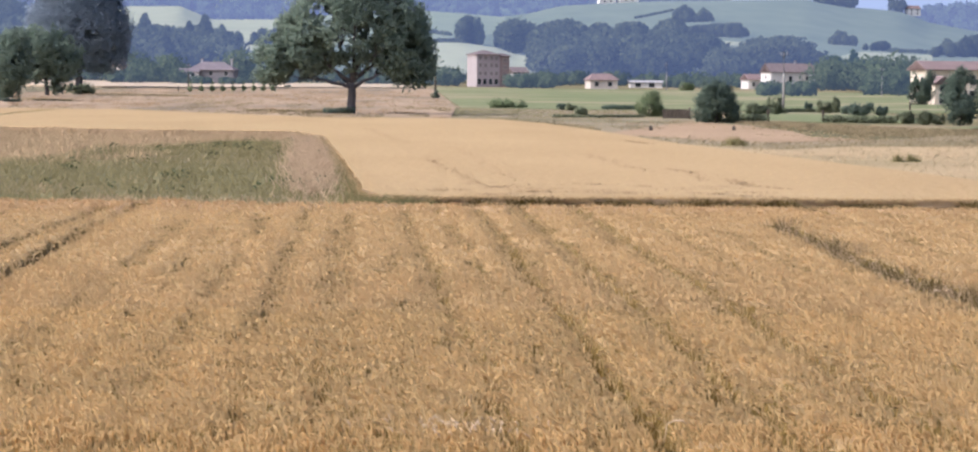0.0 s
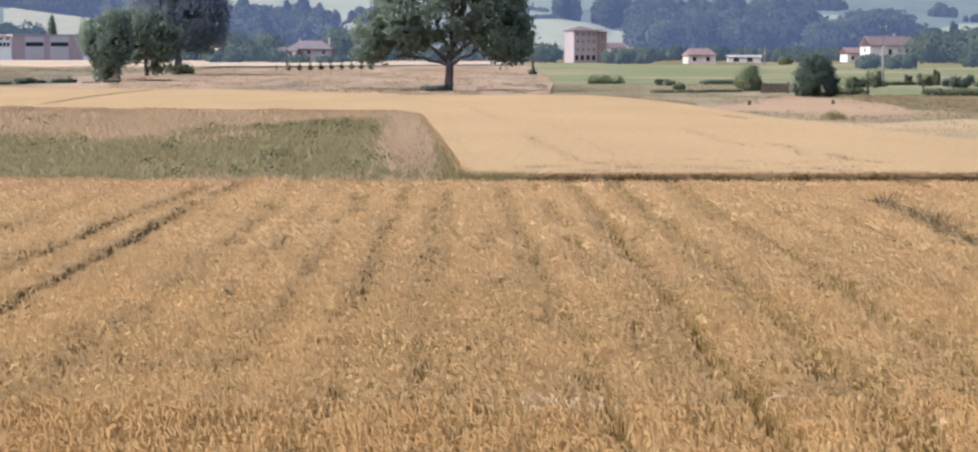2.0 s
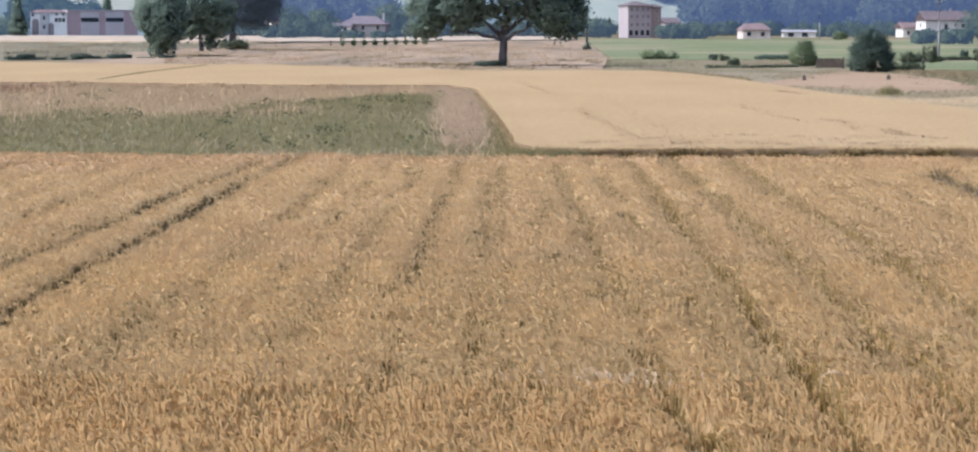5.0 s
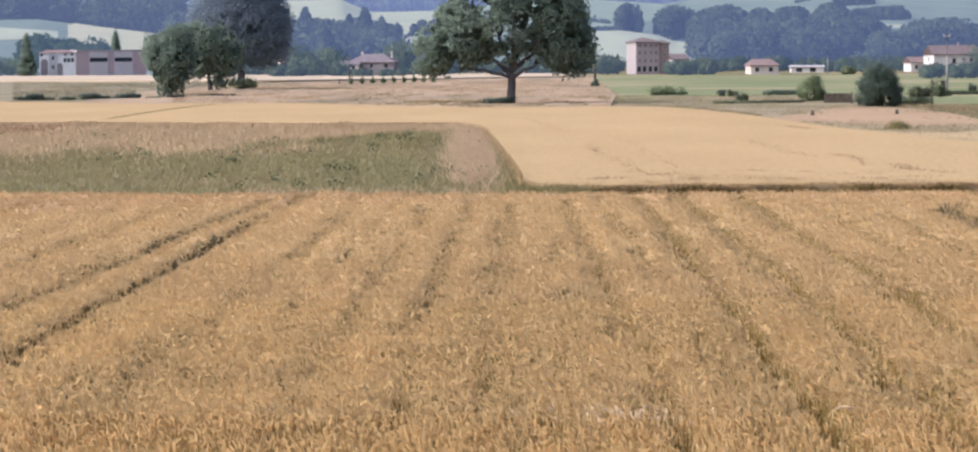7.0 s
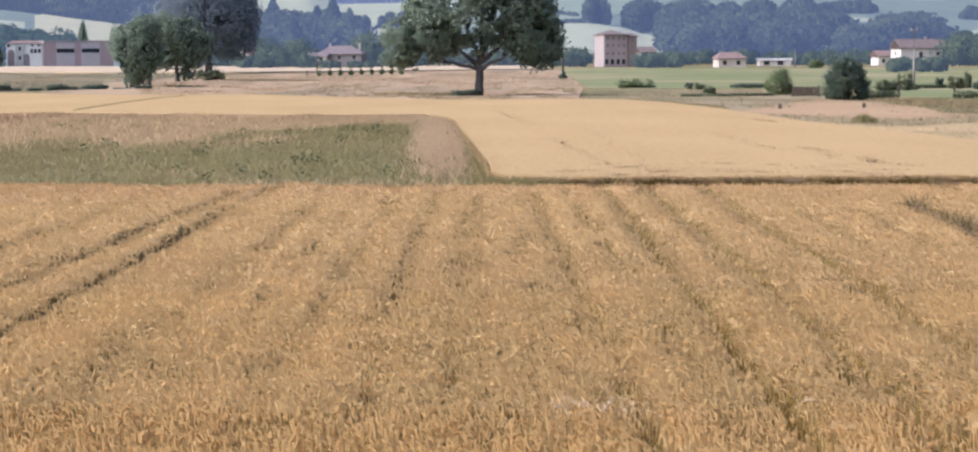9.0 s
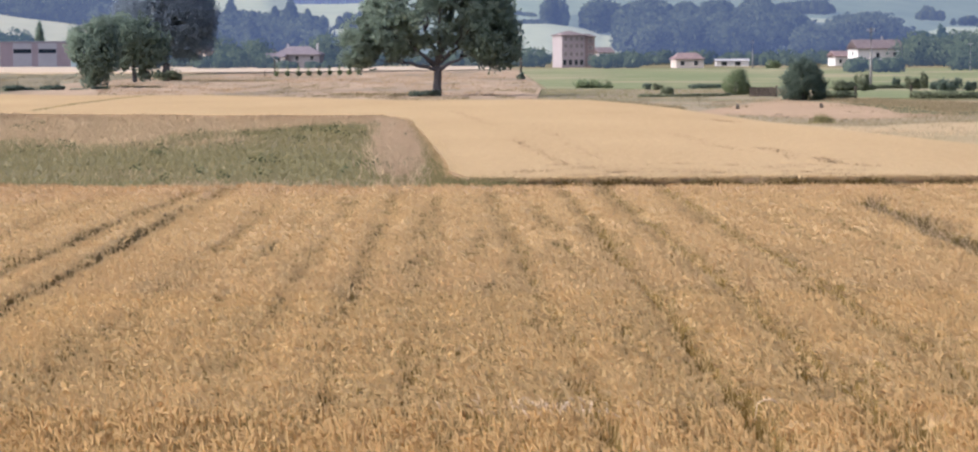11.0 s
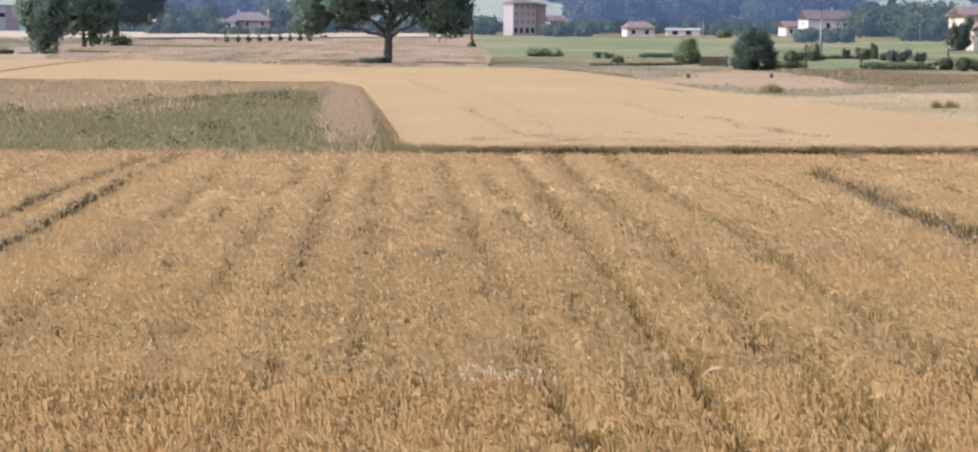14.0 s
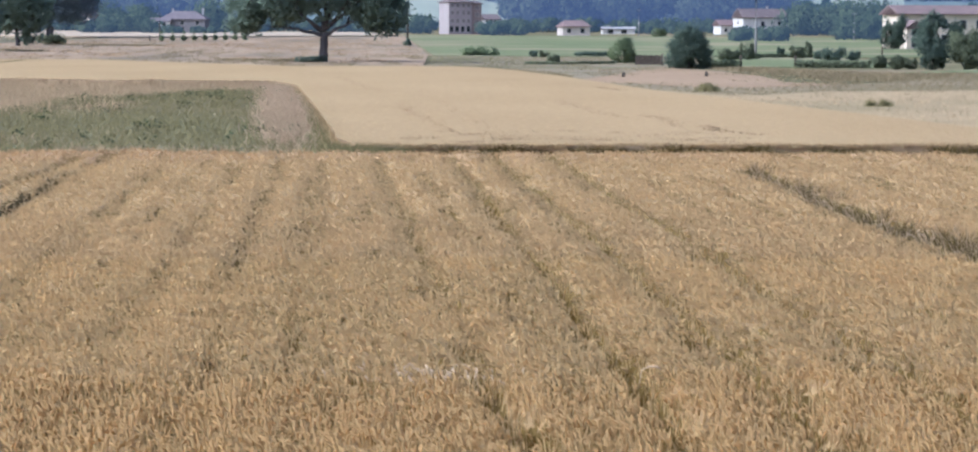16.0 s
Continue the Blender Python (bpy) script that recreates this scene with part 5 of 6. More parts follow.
for nm, sel, mt, lb in (("stubble_tufts", streak > 0.60, LODGED, "brown straw litter in the stubble"), ("stubble_weeds", streak < 0.36, ROUGH_GRASS, "scattered dull weeds in the stubble")):
    tagged(new(nm, blades_mesh(nm, fx[sel], fy[sel], np.full(sel.sum(), 0.08), r.uniform(0.05, 0.20, sel.sum()), 0.04 + fy[sel] / 5000.0, 0.9, mt, r)), lb, "stubble", kind="stuff")

# ---------------------------------------------------------------- trees near the fields
rng = np.random.default_rng(71)
oak = thing("oak_tree", -0.5, 254.5, 0, "large spreading oak with dark green crown in a field", "tree")
OAK_ENV = [(-0.8, 0, 9.2, 6.8, 3.6, 4.9), (5.0, 0, 6.8, 3.6, 3.0, 3.4), (-6.4, 0, 6.0, 3.9, 3.0, 2.6), (4.0, 0, 9.4, 4.0, 3.0, 3.2), (-3.6, 0, 9.4, 3.8, 3.0, 3.4), (0.2, 0, 11.6, 5.0, 3.0, 2.8), (6.2, 0, 5.0, 2.7, 2.4, 2.2), (-8.0, 0, 4.6, 2.4, 2.2, 1.6), (-4.2, 0, 5.6, 2.6, 2.4, 1.5), (-5.6, 0, 7.6, 3.2, 2.8, 2.4)]
oak_clumps = clumps(OAK_ENV, 270, 0.45, 1.1, rng)
pieces = [limb((0, 0, -0.2), (0.1, 0, 3.2), 0.50, 0.38, rng, 0.02)]
for tx, ty, tz, rad in ((-4.6, 0.4, 3.7, 0.26), (3.4, -0.5, 4.4, 0.28), (-1.6, 0, 8.8, 0.30), (1.6, 0.6, 9.2, 0.32), (0.3, -0.8, 11.0, 0.28), (-5.4, -0.8, 7.2, 0.22), (5.0, 0.8, 7.6, 0.22), (2.8, -1.2, 6.4, 0.2), (-3.0, 1.2, 6.0, 0.2)):
    pieces.append(limb((0.05, 0, 2.7 + 0.6 * (tz > 6)), (tx, ty, tz), rad * 0.8, 0.08, rng, 0.07))
    for _ in range(4):
        c = oak_clumps[int(np.argmin(np.abs(oak_clumps[:, 0] - tx) + np.abs(oak_clumps[:, 2] - tz) + 4 * rng.random(len(oak_clumps))))]
        pieces.append(limb((tx * 0.7, ty * 0.7, 3 + (tz - 3) * 0.7), c[:3], 0.09, 0.03, rng))
part("trunk", tubes_mesh("trunk", pieces, BARK), oak, "dark furrowed trunk with spreading limbs")
oak_leaves = crown_points(OAK_ENV, 46000, 1.2, 0.49, rng, 75, ((-3.6, 10.0, 2.2, 0.10), (0.6, 8.2, 1.8, 0.12), (-3.2, 6.2, 1.4, 0.06), (4.8, 6.8, 3.0, -0.10), (2.4, 4.6, 1.2, 0.15)))
part("crown", leaves_mesh("crown", oak_leaves, 0.21, OAK_LEAF, rng, normals=outward(oak_leaves, OAK_ENV, rng)), oak)

tree("broad_tree", -67, 600, "tall broad tree with dense crown, greyed by haze in its leaf colour", "tree", 6, 0.8, [(0, 0, 15, 10.5, 8, 8), (-5, 0, 15, 7.5, 7, 8), (5, 0, 14, 7.5, 7, 8.5), (-1, 0, 22, 9, 7, 7), (5, 0, 8.5, 7, 5, 5), (-5, 0, 8, 7, 5, 5), (4, 0, 21, 6, 6, 5)], 230, (1.0, 2.2), 120000, 0.29, HAZED_LEAF, 72, gaps=0.30)
tree("round_tree", -47, 334, "bushy mid-green tree reaching to the ground", "tree", 2.2, 0.3, [(0, 0, 5.4, 3.4, 3, 3.0), (0.2, 0, 3.2, 2.7, 2.4, 1.9), (1.0, 0, 7.6, 2.3, 2.2, 2.0), (-0.4, 0, 1.4, 1.2, 1.2, 1.4), (-1.6, 0, 6.6, 1.9, 1.8, 1.8), (1.2, 0, 1.2, 0.7, 0.7, 1.1)], 120, (0.45, 0.95), 13000, 0.24, OAK_LEAF, 73, gaps=0.40)
tree("round_tree", -51, 410, "hazy green leafy tree beside a darker one", "tree", 2.6, 0.35, [(-1, 0, 8, 5.2, 4, 3.8), (2.4, 0, 6.4, 3.6, 3, 3.8), (-2.5, 0, 5.5, 3.8, 3, 3.4), (1.8, 0, 2.6, 1.8, 1.6, 2.2)], 130, (0.5, 1.1), 13000, 0.3, OAK_LEAF, 74)
tree("dark_round_tree", 33.2, 225.6, "dark dense rounded tree reaching the ground", "tree", 1.2, 0.16, [(0, 0, 1.9, 1.75, 1.6, 1.5), (-0.5, 0, 3.2, 0.95, 0.9, 0.9), (0.5, 0, 2.9, 1.0, 0.9, 0.8), (1.2, 0, 1.7, 0.95, 0.9, 0.8), (0.7, 0, 0.9, 1.6, 1.4, 0.8), (-0.8, 0, 0.9, 1.5, 1.3, 0.85), (-1.3, 0, 2.0, 0.8, 0.8, 0.6), (0.9, 0, 0.4, 1.2, 1.0, 0.45), (-0.9, 0, 0.4, 1.2, 1.0, 0.45)], 110, (0.22, 0.42), 13000, 0.11, DARK_LEAF, 75)
tree("light_bush", 30.7, 256.8, "feathery light green bush", "bush", 0.8, 0.08, [(0, 0, 1.0, 1.5, 1.2, 1.0), (0.2, 0, 1.9, 1.0, 0.8, 0.8), (0.6, 0, 0.6, 1.2, 0.9, 0.6)], 80, (0.18, 0.38), 4200, 0.11, LIGHT_LEAF, 76)
BUSHES = [  # x, y, half width, height, look
    (51.4, 300, 0.9, 2.1, 1), (61.0, 330, 0.5, 1.1, 0), (55.6, 290, 0.8, 1.6, 1), (58.2, 296, 0.45, 2.1, 1), (57.4, 286, 0.6, 1.0, 0), (57.2, 276, 1.4, 1.4, 0), (59.7, 277, 0.6, 1.2, 0),
    (52.0, 231, 0.8, 1.2, 1), (52.5, 225, 0.7, 1.4, 1), (53.9, 226, 0.7, 1.1, 1), (55.3, 223, 1.3, 3.4, 0), (75.3, 300, 2.7, 6.0, 0), (59.3, 224, 2.2, 4.0, 1), (92.4, 398, 2.0, 6.0, 0), (63.0, 228, 1.6, 3.0, 1),
    ]
FIELD_BUSHES = [  # the same for bushes in the open fields
    (19.1, 313, 2.2, 0.75, 2), (25.1, 301, 0.5, 0.8, 0), (26.1, 297, 0.6, 0.8, 1), (24.0, 262, 0.6, 0.9, 1), (45.3, 277, 1.3, 1.3, 1), (47.9, 278, 0.45, 1.6, 1), (36.6, 915, 1.4, 8.3, 0), (100.2, 744, 2.1, 2.8, 2), (-47.5, 428, 2.2, 1.9, 1)]
for k, (bx_, by_, br, bh, tone) in enumerate(BUSHES + FIELD_BUSHES):
    tree("bush", bx_, by_, ("dark dense bush among hedges", "dull green leafy shrub beside a garden", "low light green bush in the grass")[tone], "bush", bh * 0.35, 0.05 + bh * 0.010,
         [(0, 0, bh * 0.34, br * 0.85, br * 0.7, bh * 0.34)] + [(br * (0.72 * math.sin(7.1 * k + 2.3 * q)), 0, bh * (0.30 + 0.10 * q), br * (0.44 - 0.04 * q), br * 0.45, bh * (0.34 - 0.03 * q)) for q in range(5)], 26, (br * 0.22, br * 0.38), int(900 + 500 * br * bh) if by_ < 500 else 1500, 0.06 + by_ / 5200.0 + 0.02 * br, (DARK_LEAF, HEDGE_LEAF, LIGHT_LEAF)[tone], 200 + k, "bushes of the valley")
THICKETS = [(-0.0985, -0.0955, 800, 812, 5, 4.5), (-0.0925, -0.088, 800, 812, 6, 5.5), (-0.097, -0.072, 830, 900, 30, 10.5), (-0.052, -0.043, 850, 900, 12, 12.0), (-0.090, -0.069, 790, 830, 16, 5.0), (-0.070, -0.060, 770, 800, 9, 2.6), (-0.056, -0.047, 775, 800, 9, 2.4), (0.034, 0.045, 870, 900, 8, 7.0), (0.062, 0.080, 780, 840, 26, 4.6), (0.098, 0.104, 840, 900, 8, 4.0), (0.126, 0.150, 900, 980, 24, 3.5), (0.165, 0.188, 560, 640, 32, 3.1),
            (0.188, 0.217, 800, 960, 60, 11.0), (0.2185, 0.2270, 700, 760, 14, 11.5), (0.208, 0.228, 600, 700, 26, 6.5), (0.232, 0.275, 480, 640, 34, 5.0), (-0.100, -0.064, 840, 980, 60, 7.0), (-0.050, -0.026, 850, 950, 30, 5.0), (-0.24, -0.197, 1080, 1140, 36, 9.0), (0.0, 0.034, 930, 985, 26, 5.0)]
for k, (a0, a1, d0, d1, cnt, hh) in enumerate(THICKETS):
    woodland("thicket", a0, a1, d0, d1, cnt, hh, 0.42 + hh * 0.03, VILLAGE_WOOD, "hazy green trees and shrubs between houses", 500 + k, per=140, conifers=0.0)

# saplings in a row
sapling = tree("sapling", -34.5, 515, "small conical green sapling in a planted row", "sapling", 0.5, 0.05, [(0, 0, 0.55, 0.5, 0.5, 0.5), (0, 0, 1.15, 0.34, 0.34, 0.5), (0, 0, 1.8, 0.16, 0.16, 0.45)], 14, (0.15, 0.3), 500, 0.14, LIGHT_LEAF, 90, "row of saplings", limbs=2)
for i in range(1, 9):
    copy_thing(sapling, pose(-34.5 + 1.95 * i, 515 + 5.5 * i, 0, 0, 0, 40 * i))


# hedges
def hedge(x0, y0, x1, y1, w, h, seed, label, mat=HEDGE_LEAF):
    r = np.random.default_rng(seed)
    root = thing("hedge", x0, y0, 0, label, "hedge", "hedges")
    length = math.hypot(x1 - x0, y1 - y0)
    k = max(4, int(length / (w * 0.7)))
    f = np.linspace(0, 1, k)
    blobs = np.column_stack([(x1 - x0) * f, (y1 - y0) * f, h * r.uniform(0.42, 0.55, k), np.full(k, w), np.full(k, w), h * r.uniform(0.4, 0.52, k)])
    pts = blob_points(blobs, int(260 * length * h / 1.5) + 300, r)
    pts[:, 2] = np.maximum(pts[:, 2], 0.03)
    part("foliage", leaves_mesh("foliage", pts, 0.14, mat, r, normals=outward(pts, blobs, r)), root)
    for bx0, by0 in blobs[::4, :2]:
        part("stem", tubes_mesh("stem", [tube([(bx0, by0, -0.1), (bx0, by0, h * 0.5)], [0.05, 0.03], 5)], BARK), root)


# weed lines on the stubble; the longest is put in for a dark shadow line
r = np.random.default_rng(68)
for nm, (ax, ay), (bx_, by_), cnt in (("stubble_weeds", (-47, 430), (-28, 414), 5000), ("stubble_weeds", (-47, 350), (-38, 332), 1500), ("stubble_weeds", (-12, 266), (-3, 259), 900)):
    f = r.random(cnt)
    f = f[r.random(cnt) < 0.2 + 1.1 * value_noise(f * 14, f * 0 + ax, 69)]
    sx, sy = ax + (bx_ - ax) * f + r.normal(0, 0.3, len(f)), ay + (by_ - ay) * f + r.normal(0, 1.2, len(f))
    tagged(new(nm, blades_mesh(nm, sx, sy, np.zeros(len(f)), r.uniform(0.15, 0.42, len(f)), 0.14, 0.8, ROUGH_GRASS, r)), "line of dull weeds in the stubble, partly standing in for shadow", "weeds", kind="stuff")
hedge(36.0, 232.7, 39.0, 233.2, 0.5, 0.8, 301, "low clipped hedge beside a gateway")
hedge(44.9, 233.3, 50.9, 231, 0.5, 0.75, 302, "low dark hedge beside a lawn")
hedge(48.0, 284, 49.8, 284.4, 0.6, 0.8, 303, "overgrown dull green garden hedge")
hedge(31.3, 306, 35.0, 306, 0.8, 0.7, 304, "dark low hedge across a green meadow", DARK_LEAF)
for k in range(11):
    hx = -62 + 1.65 * k + 0.8 * math.sin(5.3 * k)
    hedge(hx, 305 + 1.5 * k, hx + 1.2 + 0.5 * math.sin(k * 2.1), 306.2 + 1.5 * k, 0.45 + 0.15 * math.sin(k * 3.7), 0.5 + 0.3 * math.sin(k * 1.9), 320 + k, "low dark scrub along the barley", DARK_LEAF)
for k, (qx, qy, qh) in enumerate(((-191.9, 1180, 21.5), (-199.0, 1000, 17.5))):
    tree("conifer", qx, qy, "dark slender conifer behind buildings", "tree", qh * 0.3, 0.3, [(0, 0, qh * f, 0.27 * qh * (1.03 - f), 0.27 * qh * (1.03 - f), qh * 0.13) for f in (0.12, 0.28, 0.44, 0.6, 0.75, 0.88)], 40, (0.6, 1.0), 2600, 0.6, OAK_LEAF, 340 + k, "conifers")
hedge(-2.9, 253.2, -0.6, 254, 0.55, 0.75, 306, "dark low scrub under the oak", DARK_LEAF)
hedge(48.5, 297, 58, 300, 0.7, 0.55, 307, "scrubby hedge behind a lawn")
hedge(20, 246, 29, 250, 0.5, 0.32, 308, "straggling weeds beside the meadow")

# ---------------------------------------------------------------- buildings
def window_set(root, x, y, z, w, h, face, mat_pane=None):
    """A window on the front (face 0, towards -y) or on the left end (face 1, towards -x)."""
    f = 0.10
    if face == 0:
        frame_boxes = [(x - w / 2 - f, x + w / 2 + f, y - 0.10, y - 0.004, z - f, z), (x - w / 2 - f, x + w / 2 + f, y - 0.06, y - 0.004, z + h, z + h + f),
                       (x - w / 2 - f, x - w / 2, y - 0.06, y - 0.004, z, z + h), (x + w / 2, x + w / 2 + f, y - 0.06, y - 0.004, z, z + h)]
        pane = [(x - w / 2, x + w / 2, y - 0.02, y - 0.004, z, z + h)]
    else:
        frame_boxes = [(x - 0.10, x - 0.004, y - w / 2 - f, y + w / 2 + f, z - f, z), (x - 0.06, x - 0.004, y - w / 2 - f, y + w / 2 + f, z + h, z + h + f),
                       (x - 0.06, x - 0.004, y - w / 2 - f, y - w / 2, z, z + h), (x - 0.06, x - 0.004, y + w / 2, y + w / 2 + f, z, z + h)]
        pane = [(x - 0.02, x - 0.004, y - w / 2, y + w / 2, z, z + h)]
    win = part("window", box_mesh("window", frame_boxes, GREY_PLASTER), root)
    part("pane", box_mesh("pane", pane, mat_pane or GLASS), win)


def roof_mesh(name, w, d, z, rise, over, mat, hip, thick=0.22):
    """A pitched roof with eaves over a w by d plan; hip: how far the ridge stops short of the ends."""
    a, b = w / 2 + over, d / 2 + over
    verts = []
    for dz in (0.0, -thick):
        verts += [(-a, -b, z + dz), (a, -b, z + dz), (a, b, z + dz), (-a, b, z + dz), (-a + hip, 0, z + rise + dz), (a - hip, 0, z + rise + dz)]
    top = [(0, 1, 5, 4), (1, 2, 5), (2, 3, 4, 5), (3, 0, 4)]
    faces = top + [tuple(i + 6 for i in f)[::-1] for f in top] + [(0, 6, 7, 1), (1, 7, 8, 2), (2, 8, 9, 3), (3, 9, 6, 0)]
    return mesh_of(name, verts, faces, mat)


def house(x, y, rz, w, d, h, rise, hip, wall_mat, roof_mat, label, category="house", name="house", over=0.5, front=(), left=(), chimneys=(), z=0.0, end_mat=None, shuttered=99.0):
    """Walls with a gable where the roof is not hipped, a roof, windows and chimneys."""
    root = thing(name, x, y, z, label, category, "village houses", rz=rz)
    verts, faces = box_lists([(-w / 2, w / 2, -d / 2, d / 2, -0.3, h)])
    if hip < 0.5:
        verts += [(-w / 2, 0, h + rise * 0.93), (w / 2, 0, h + rise * 0.93)]
        faces += [(4, 7, 8)[::-1], (5, 6, 9), (4, 8, 9, 5)[::-1], (6, 9, 8, 7)[::-1]]
    wall = part("wall", mesh_of("wall", verts, faces, wall_mat), root)
    if end_mat:
        part("end_wall", box_mesh("end_wall", [(-w / 2 - 0.05, -w / 2 - 0.004, -d / 2, d / 2, 0, h)], end_mat), root)
    roof = part("roof", roof_mesh("roof", w, d, h + 0.05, rise, over, roof_mat, hip), root)
    for kx, ky in chimneys:
        part("chimney", box_mesh("chimney", [(kx - 0.35, kx + 0.35, ky - 0.3, ky + 0.3, h, h + rise + 0.9), (kx - 0.45, kx + 0.45, ky - 0.4, ky + 0.4, h + rise + 0.9, h + rise + 1.05)], GREY_PLASTER), roof)
    for wx, wz, ww, wh in front:
        window_set(root, wx, -d / 2, wz, ww, wh, 0, SHUTTER if wz > shuttered else GLASS)
    for wy, wz, ww, wh in left:
        window_set(root, -w / 2 - (0.055 if end_mat else 0), wy, wz, ww, wh, 1)
    return root


# apartment block
house(44.2, 858.6, 14, 8.3, 11.6, 11.2, 1.5, 4.0, PINK_BRICK, ROOF_BROWN, "four-storey pinkish brick apartment block with low hipped roof", "apartment building", "apartment_building",
      front=[(wx, wz, 1.1, 1.3) for wz in (4.0, 6.8, 9.3) for wx in (-2.9, -0.9, 1.2, 3.0)] + [(wx, 0.9, 1.2, 1.8) for wx in (-3.2, -1.2, 0.9, 2.9)], end_mat=PEACH_PLASTER, shuttered=2.0)
house(50.4, 858.6, 14, 3.5, 8, 10.7, 1.0, 1.5, BROWN_BRICK, ROOF_BROWN, "brown brick stair wing of an apartment block", "apartment building", "apartment_building",
      front=[(0.2, wz, 1.4, 1.2) for wz in (3.6, 6.2, 8.6)], shuttered=2.0)
# white farmhouse and its annex
house(156.6, 888, 14, 17.5, 9, 6.2, 3.2, 0.0, PLASTER, ROOF_BROWN, "white plastered farmhouse with brown tiled roof", front=[(-1.0, 2.9, 1.2, 1.8), (5.5, 3.6, 0.9, 1.2)], left=[(0, 3.8, 0.8, 1.2)], chimneys=[(3, 0.8)])
house(145.5, 897, 14, 7, 7, 3.4, 2.0, 0.0, PLASTER, ROOF_TILE, "low white annex with red tiled roof", front=[(-1.5, 1.0, 1.0, 1.3), (1.5, 1.0, 1.0, 1.3)])
# house with the hipped roof
house(-47.6, 824, -6, 15, 10, 4.9, 2.6, 4.5, SHADED_PLASTER, ROOF_GREY, "grey house with dull brown hipped roof", front=[(wx, wz, 1.2, 1.4) for wz in (0.9, 3.0) for wx in (-5, 0, 5)], chimneys=[(-4, 1), (6, 0.5)])
house(-55, 820, -6, 6, 5, 4.1, 1.2, 0.0, PLASTER, ROOF_GREY, "white lean-to wing of a house", front=[(-1.5, 2.2, 1.0, 1.4), (1.3, 2.2, 1.0, 1.4)])
# small houses between the trees
house(79.6, 799, 8, 9, 8, 2.9, 2.0, 2.0, CREAM_PLASTER, ROOF_TILE, "small cream bungalow with orange tiled roof", front=[(-2.5, 0.9, 1.2, 1.3), (2.0, 0.9, 1.2, 1.3)])
house(106, 900, 0, 11.8, 5, 2.0, 0.7, 0.0, PLASTER, GREY_PLASTER, "long low white shed", "shed", "shed", front=[(-3, 0.3, 2.0, 1.4), (2, 0.3, 2.0, 1.4)])
house(60.5, 930, 20, 6, 8, 5.2, 2.0, 0.0, PLASTER, ROOF_BROWN, "white house half hidden by trees", front=[(-2, 3.2, 1.0, 1.4)])
house(-78.9, 824, 62, 4.0, 3.4, 6.0, 2.4, 0.0, CREAM_PLASTER, ROOF_GREY, "narrow cream house half hidden by a dark tree", front=[(0.4, 4.0, 0.9, 1.2)])
# villa with the long roof, and the porch wing before it
house(104.2, 420, 11, 15.8, 7, 5.9, 1.45, 0.0, VILLA_CREAM, ROOF_TILE, "large villa with long red tiled roof", "villa", "villa", front=[(wx, wz, 1.0, 1.4) for wz in (0.9, 3.4) for wx in (-6.5, -3, 0.5, 4, 7)], left=[(-1.5, 3.2, 0.9, 1.4), (1.5, 3.2, 0.9, 1.4)])
house(96.9, 407, 103, 4.6, 3.0, 3.5, 1.25, 0.0, VILLA_CREAM, ROOF_TILE, "white gabled porch wing of a villa", "villa", "villa", over=0.3, left=[(0, 2.3, 1.2, 1.1), (0, 0.3, 1.3, 1.5)])
# industrial hall and its office house
hall = thing("industrial_hall", -190.4, 1150, 0.2, "long pinkish industrial hall with white panels", "industrial building", rz=20)
part("wall", box_mesh("wall", [(-16.3, 16.3, -8, 8, -2, 11.2)], HALL_PINK), hall)
part("roof", box_mesh("roof", [(-16.6, 16.6, -8.3, 8.3, 11.2, 11.6)], GREY_PLASTER), hall)
part("end_wall", box_mesh("end_wall", [(-16.4, -16.304, -7.6, 7.6, 0, 10.9)], PLASTER), hall)
for k in (-6.2, 5.4):
    panel = part("panel", box_mesh("panel", [(k - 4.3, k + 4.3, -8.12, -8.004, 0, 10.6)], WHITE_PANEL), hall)
    part("window_band", box_mesh("window_band", [(k - 4.1, k + 4.1, -8.16, -8.124, 6.0, 7.9)], GLASS), panel)
office = house(-212.3, 1139, 10.5, 16.6, 7, 10.3, 1.3, 3.5, PLASTER, ROOF_TILE, "white office house with red roof against an industrial hall", "office building", "office_building", z=0.2, over=0.3,
               front=[(wx, 6.0, 1.2, 1.7) for wx in (3.4, 5.1, 6.8)] + [(wx, 9.0, 1.1, 0.8) for wx in (3.6, 6.6)] + [(-7.2, 8.6, 1.0, 1.2)])
bay = part("bay", box_mesh("bay", [(-4.0, -0.5, -3.75, -3.504, 0, 10.2)], GREY_PLASTER), office, "grey plastered bay")
for bz in (2.8, 7.0):
    part("pane", box_mesh("pane", [(-2.6, -1.6, -3.79, -3.754, bz, bz + 1.7)], GLASS), bay)
for x0, x1, z1, nm, mt in ((-7.6, -4.4, 7.4, "doorway", SHUTTER), (-0.2, 2.3, 5.6, "doorway", SHUTTER)):
    part(nm, box_mesh(nm, [(x0, x1, -3.56, -3.504, 0, z1 - 0.8), (x0 + 0.4, x1 - 0.4, -3.56, -3.504, z1 - 0.8, z1 - 0.25), (x0 + 0.9, x1 - 0.9, -3.56, -3.504, z1 - 0.25, z1)], mt), office, "brownish arched doorway")
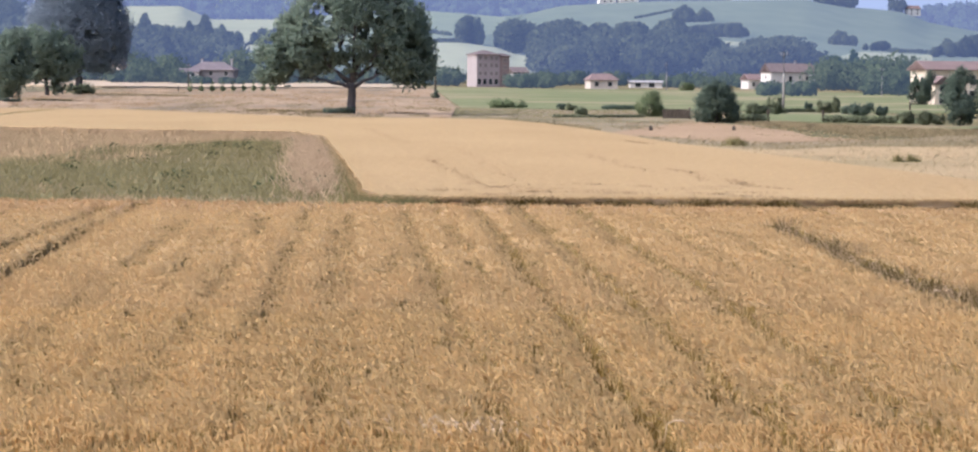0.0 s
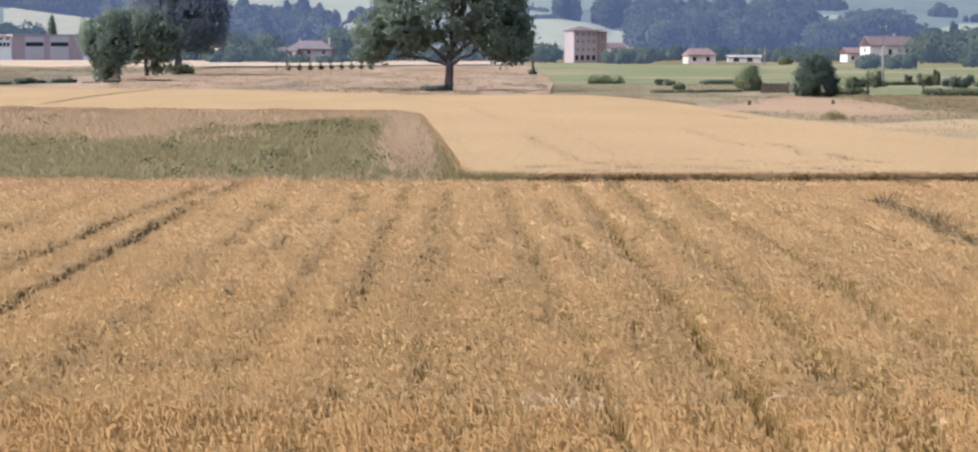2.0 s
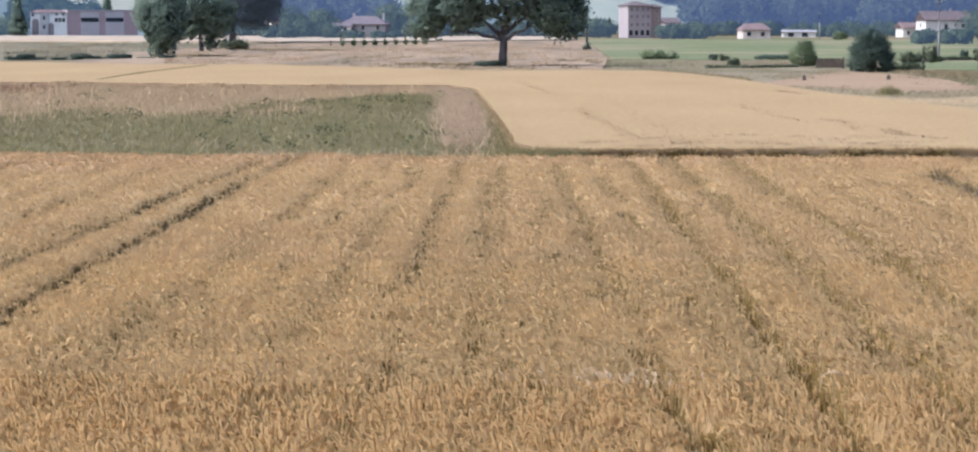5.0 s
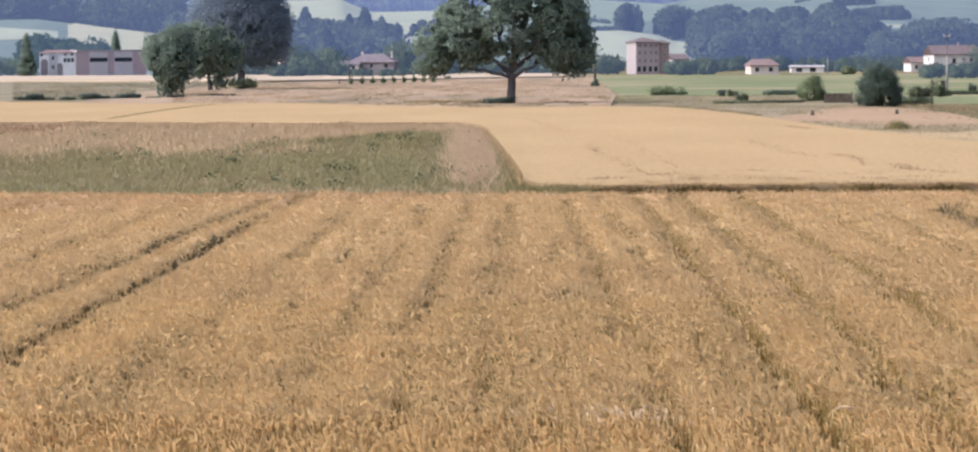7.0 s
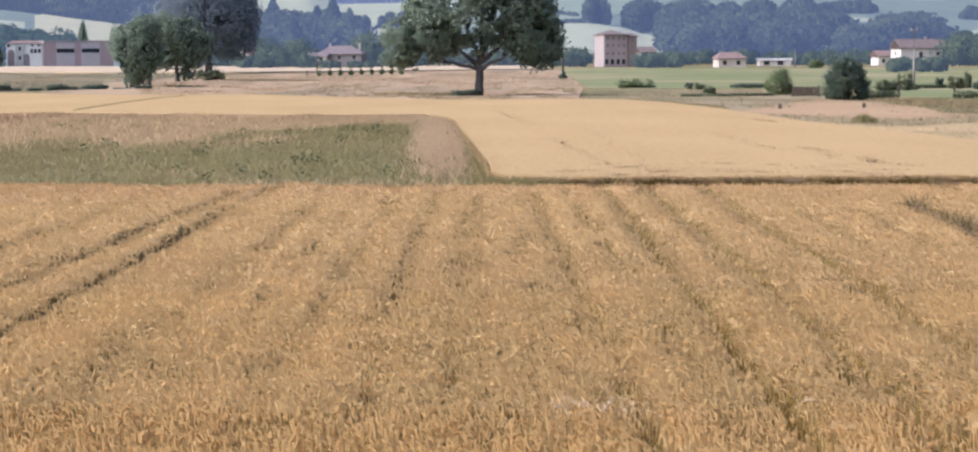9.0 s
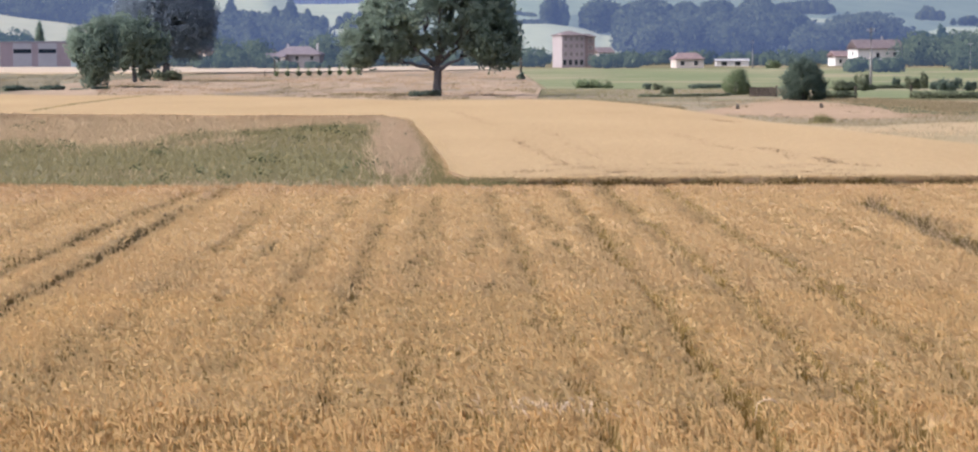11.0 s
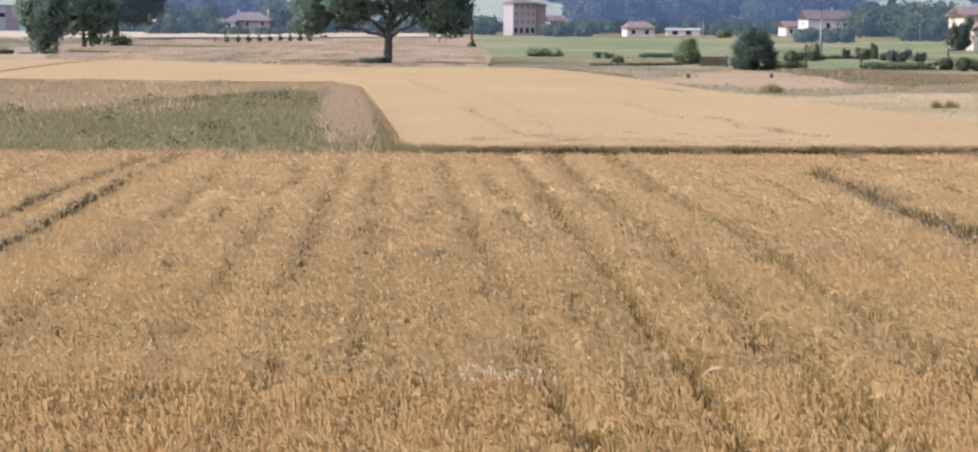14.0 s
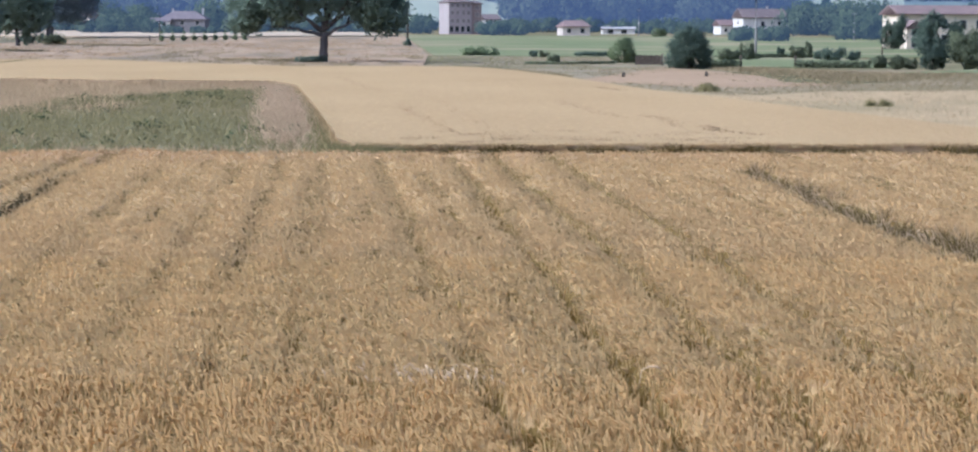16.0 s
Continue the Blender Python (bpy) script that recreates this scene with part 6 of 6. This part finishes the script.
# houses on the ridge
for hx, hy, hw, wm, nm in ((232, 2290, 15, PLASTER, "white ridge house with tiled roof"), (252, 2290, 18, PLASTER, "low white farmhouse on the ridge with tiled roof"), (517, 2275, 12, PLASTER, "white house on the hilltop")):
    house(hx, hy, 10, hw, 10, 6.5, 3.0, 0.0, wm, ROOF_TILE, nm, z=float(terrain(hx, hy)), front=[(-3, 1.2, 1.4, 1.6), (3, 1.2, 1.4, 1.6), (-3, 4.2, 1.4, 1.6), (3, 4.2, 1.4, 1.6)])


# ---------------------------------------------------------------- poles, posts, small things
def pole(x, y, h, r, mat, label, arms, group="utility poles"):
    root = thing("utility_pole", x, y, 0, label, "pole", group)
    part("shaft", tubes_mesh("shaft", [tube([(0, 0, -0.3), (0.02, 0, h * 0.5), (0, 0, h)], [r, r * 0.85, r * 0.65], 10)], mat), root)
    for z, w in arms:
        arm = part("crossarm", box_mesh("crossarm", [(-w / 2, w / 2, -0.06, 0.06, z - 0.06, z + 0.06)], METAL), root)
        for s in (-0.45, 0.0, 0.45):
            part("insulator", tubes_mesh("insulator", [tube([(s * w, 0, z + 0.06), (s * w, 0, z + 0.16), (s * w, 0, z + 0.24)], [0.05, 0.07, 0.03], 7)], CONCRETE), arm)
    return root


pole(13.9, 434, 9.0, 0.20, WOOD_GREY, "dark wooden utility pole in a field", [(8.6, 1.0)])
pole(52.1, 298.5, 7.4, 0.17, CONCRETE, "grey concrete pole beside a lawn", [(7.1, 0.9)])
pole(133, 618, 7.0, 0.2, CONCRETE, "grey concrete pole near the village", [(6.6, 1.2)])
pole(96, 760, 8.5, 0.2, CONCRETE, "grey concrete pole near the village", [(8.0, 1.2)])
pole(-40.0, 590, 6.0, 0.16, WOOD_GREY, "dark wooden pole beside the stubble", [(5.7, 0.8)])
pole(66, 240, 6.5, 0.15, CONCRETE, "grey concrete pole among shrubs", [(6.2, 0.9)])
tree("bush", 13.9, 433, "dark bush round the foot of a pole", "bush", 0.5, 0.06, [(0, 0, 0.4, 0.7, 0.6, 0.4), (0.1, 0, 0.9, 0.3, 0.3, 0.4)], 16, (0.2, 0.4), 500, 0.16, DARK_LEAF, 401, "bushes of the valley")

post = thing("fence_post", 39.3, 233.3, 0, "weathered dark wooden gate post", "post", "gate posts")
part("post_shaft", tubes_mesh("post_shaft", [tube([(0, 0, -0.2), (0, 0, 1.15), (0, 0, 1.2)], [0.11, 0.10, 0.06], 8)], WOOD_GREY), post)
for px_, py_ in ((44.7, 233.9), (75.6, 333), (33.0, 242.5), (-37, 515)):
    copy_thing(post, pose(px_, py_, 0, 0, 0, 30))
for px_, py_ in ((22.8, 189.7), (29.7, 192.4)):
    root = thing("tree_stump", px_, py_, 0.05, "short dark brown stump in a tilled strip", "stump", "stumps")
    part("stump_body", tubes_mesh("stump_body", [tube([(0, 0, -0.1), (0.02, 0, 0.12), (0.0, 0.02, 0.3), (0, 0, 0.36)], [0.19, 0.15, 0.14, 0.08], 9)], WOOD_GREY), root)

wall_low = thing("field_shed", 32.2, 246.5, 0, "low dark wooden field shelter", "shelter", rz=4)
for i in range(14):
    part("plank", box_mesh("plank", [(-1.4 + 0.2 * i, -1.4 + 0.2 * i + 0.18, -0.03, 0.03, 0, 0.95 + 0.03 * (i % 3))], WOOD_GREY), wall_low)

rng = np.random.default_rng(95)
stalk = thing("bent_straw", 3.28, 24.7, 0.72, "pale bleached bent straw over the wheat", "straw")
part("stem", tubes_mesh("stem", [tube([(-0.13, 0, -0.2), (-0.10, 0, 0.0), (-0.03, 0, 0.035), (0.05, 0, 0.035), (0.11, 0, 0.0)], [0.004, 0.006, 0.009, 0.012, 0.006], 6)], PALE_STRAW), stalk)
n = 60
lx, ly = rng.normal(1.05, 0.40, n), rng.normal(24.3, 0.30, n)
tagged(new("pale_straws", ears_mesh("pale_straws", lx, ly, 0.69 + 0.05 * rng.random(n), 0.9 * np.ones(n), PALE_STRAW, rng)), "patch of pale bleached straws in the wheat", "straw", kind="stuff")
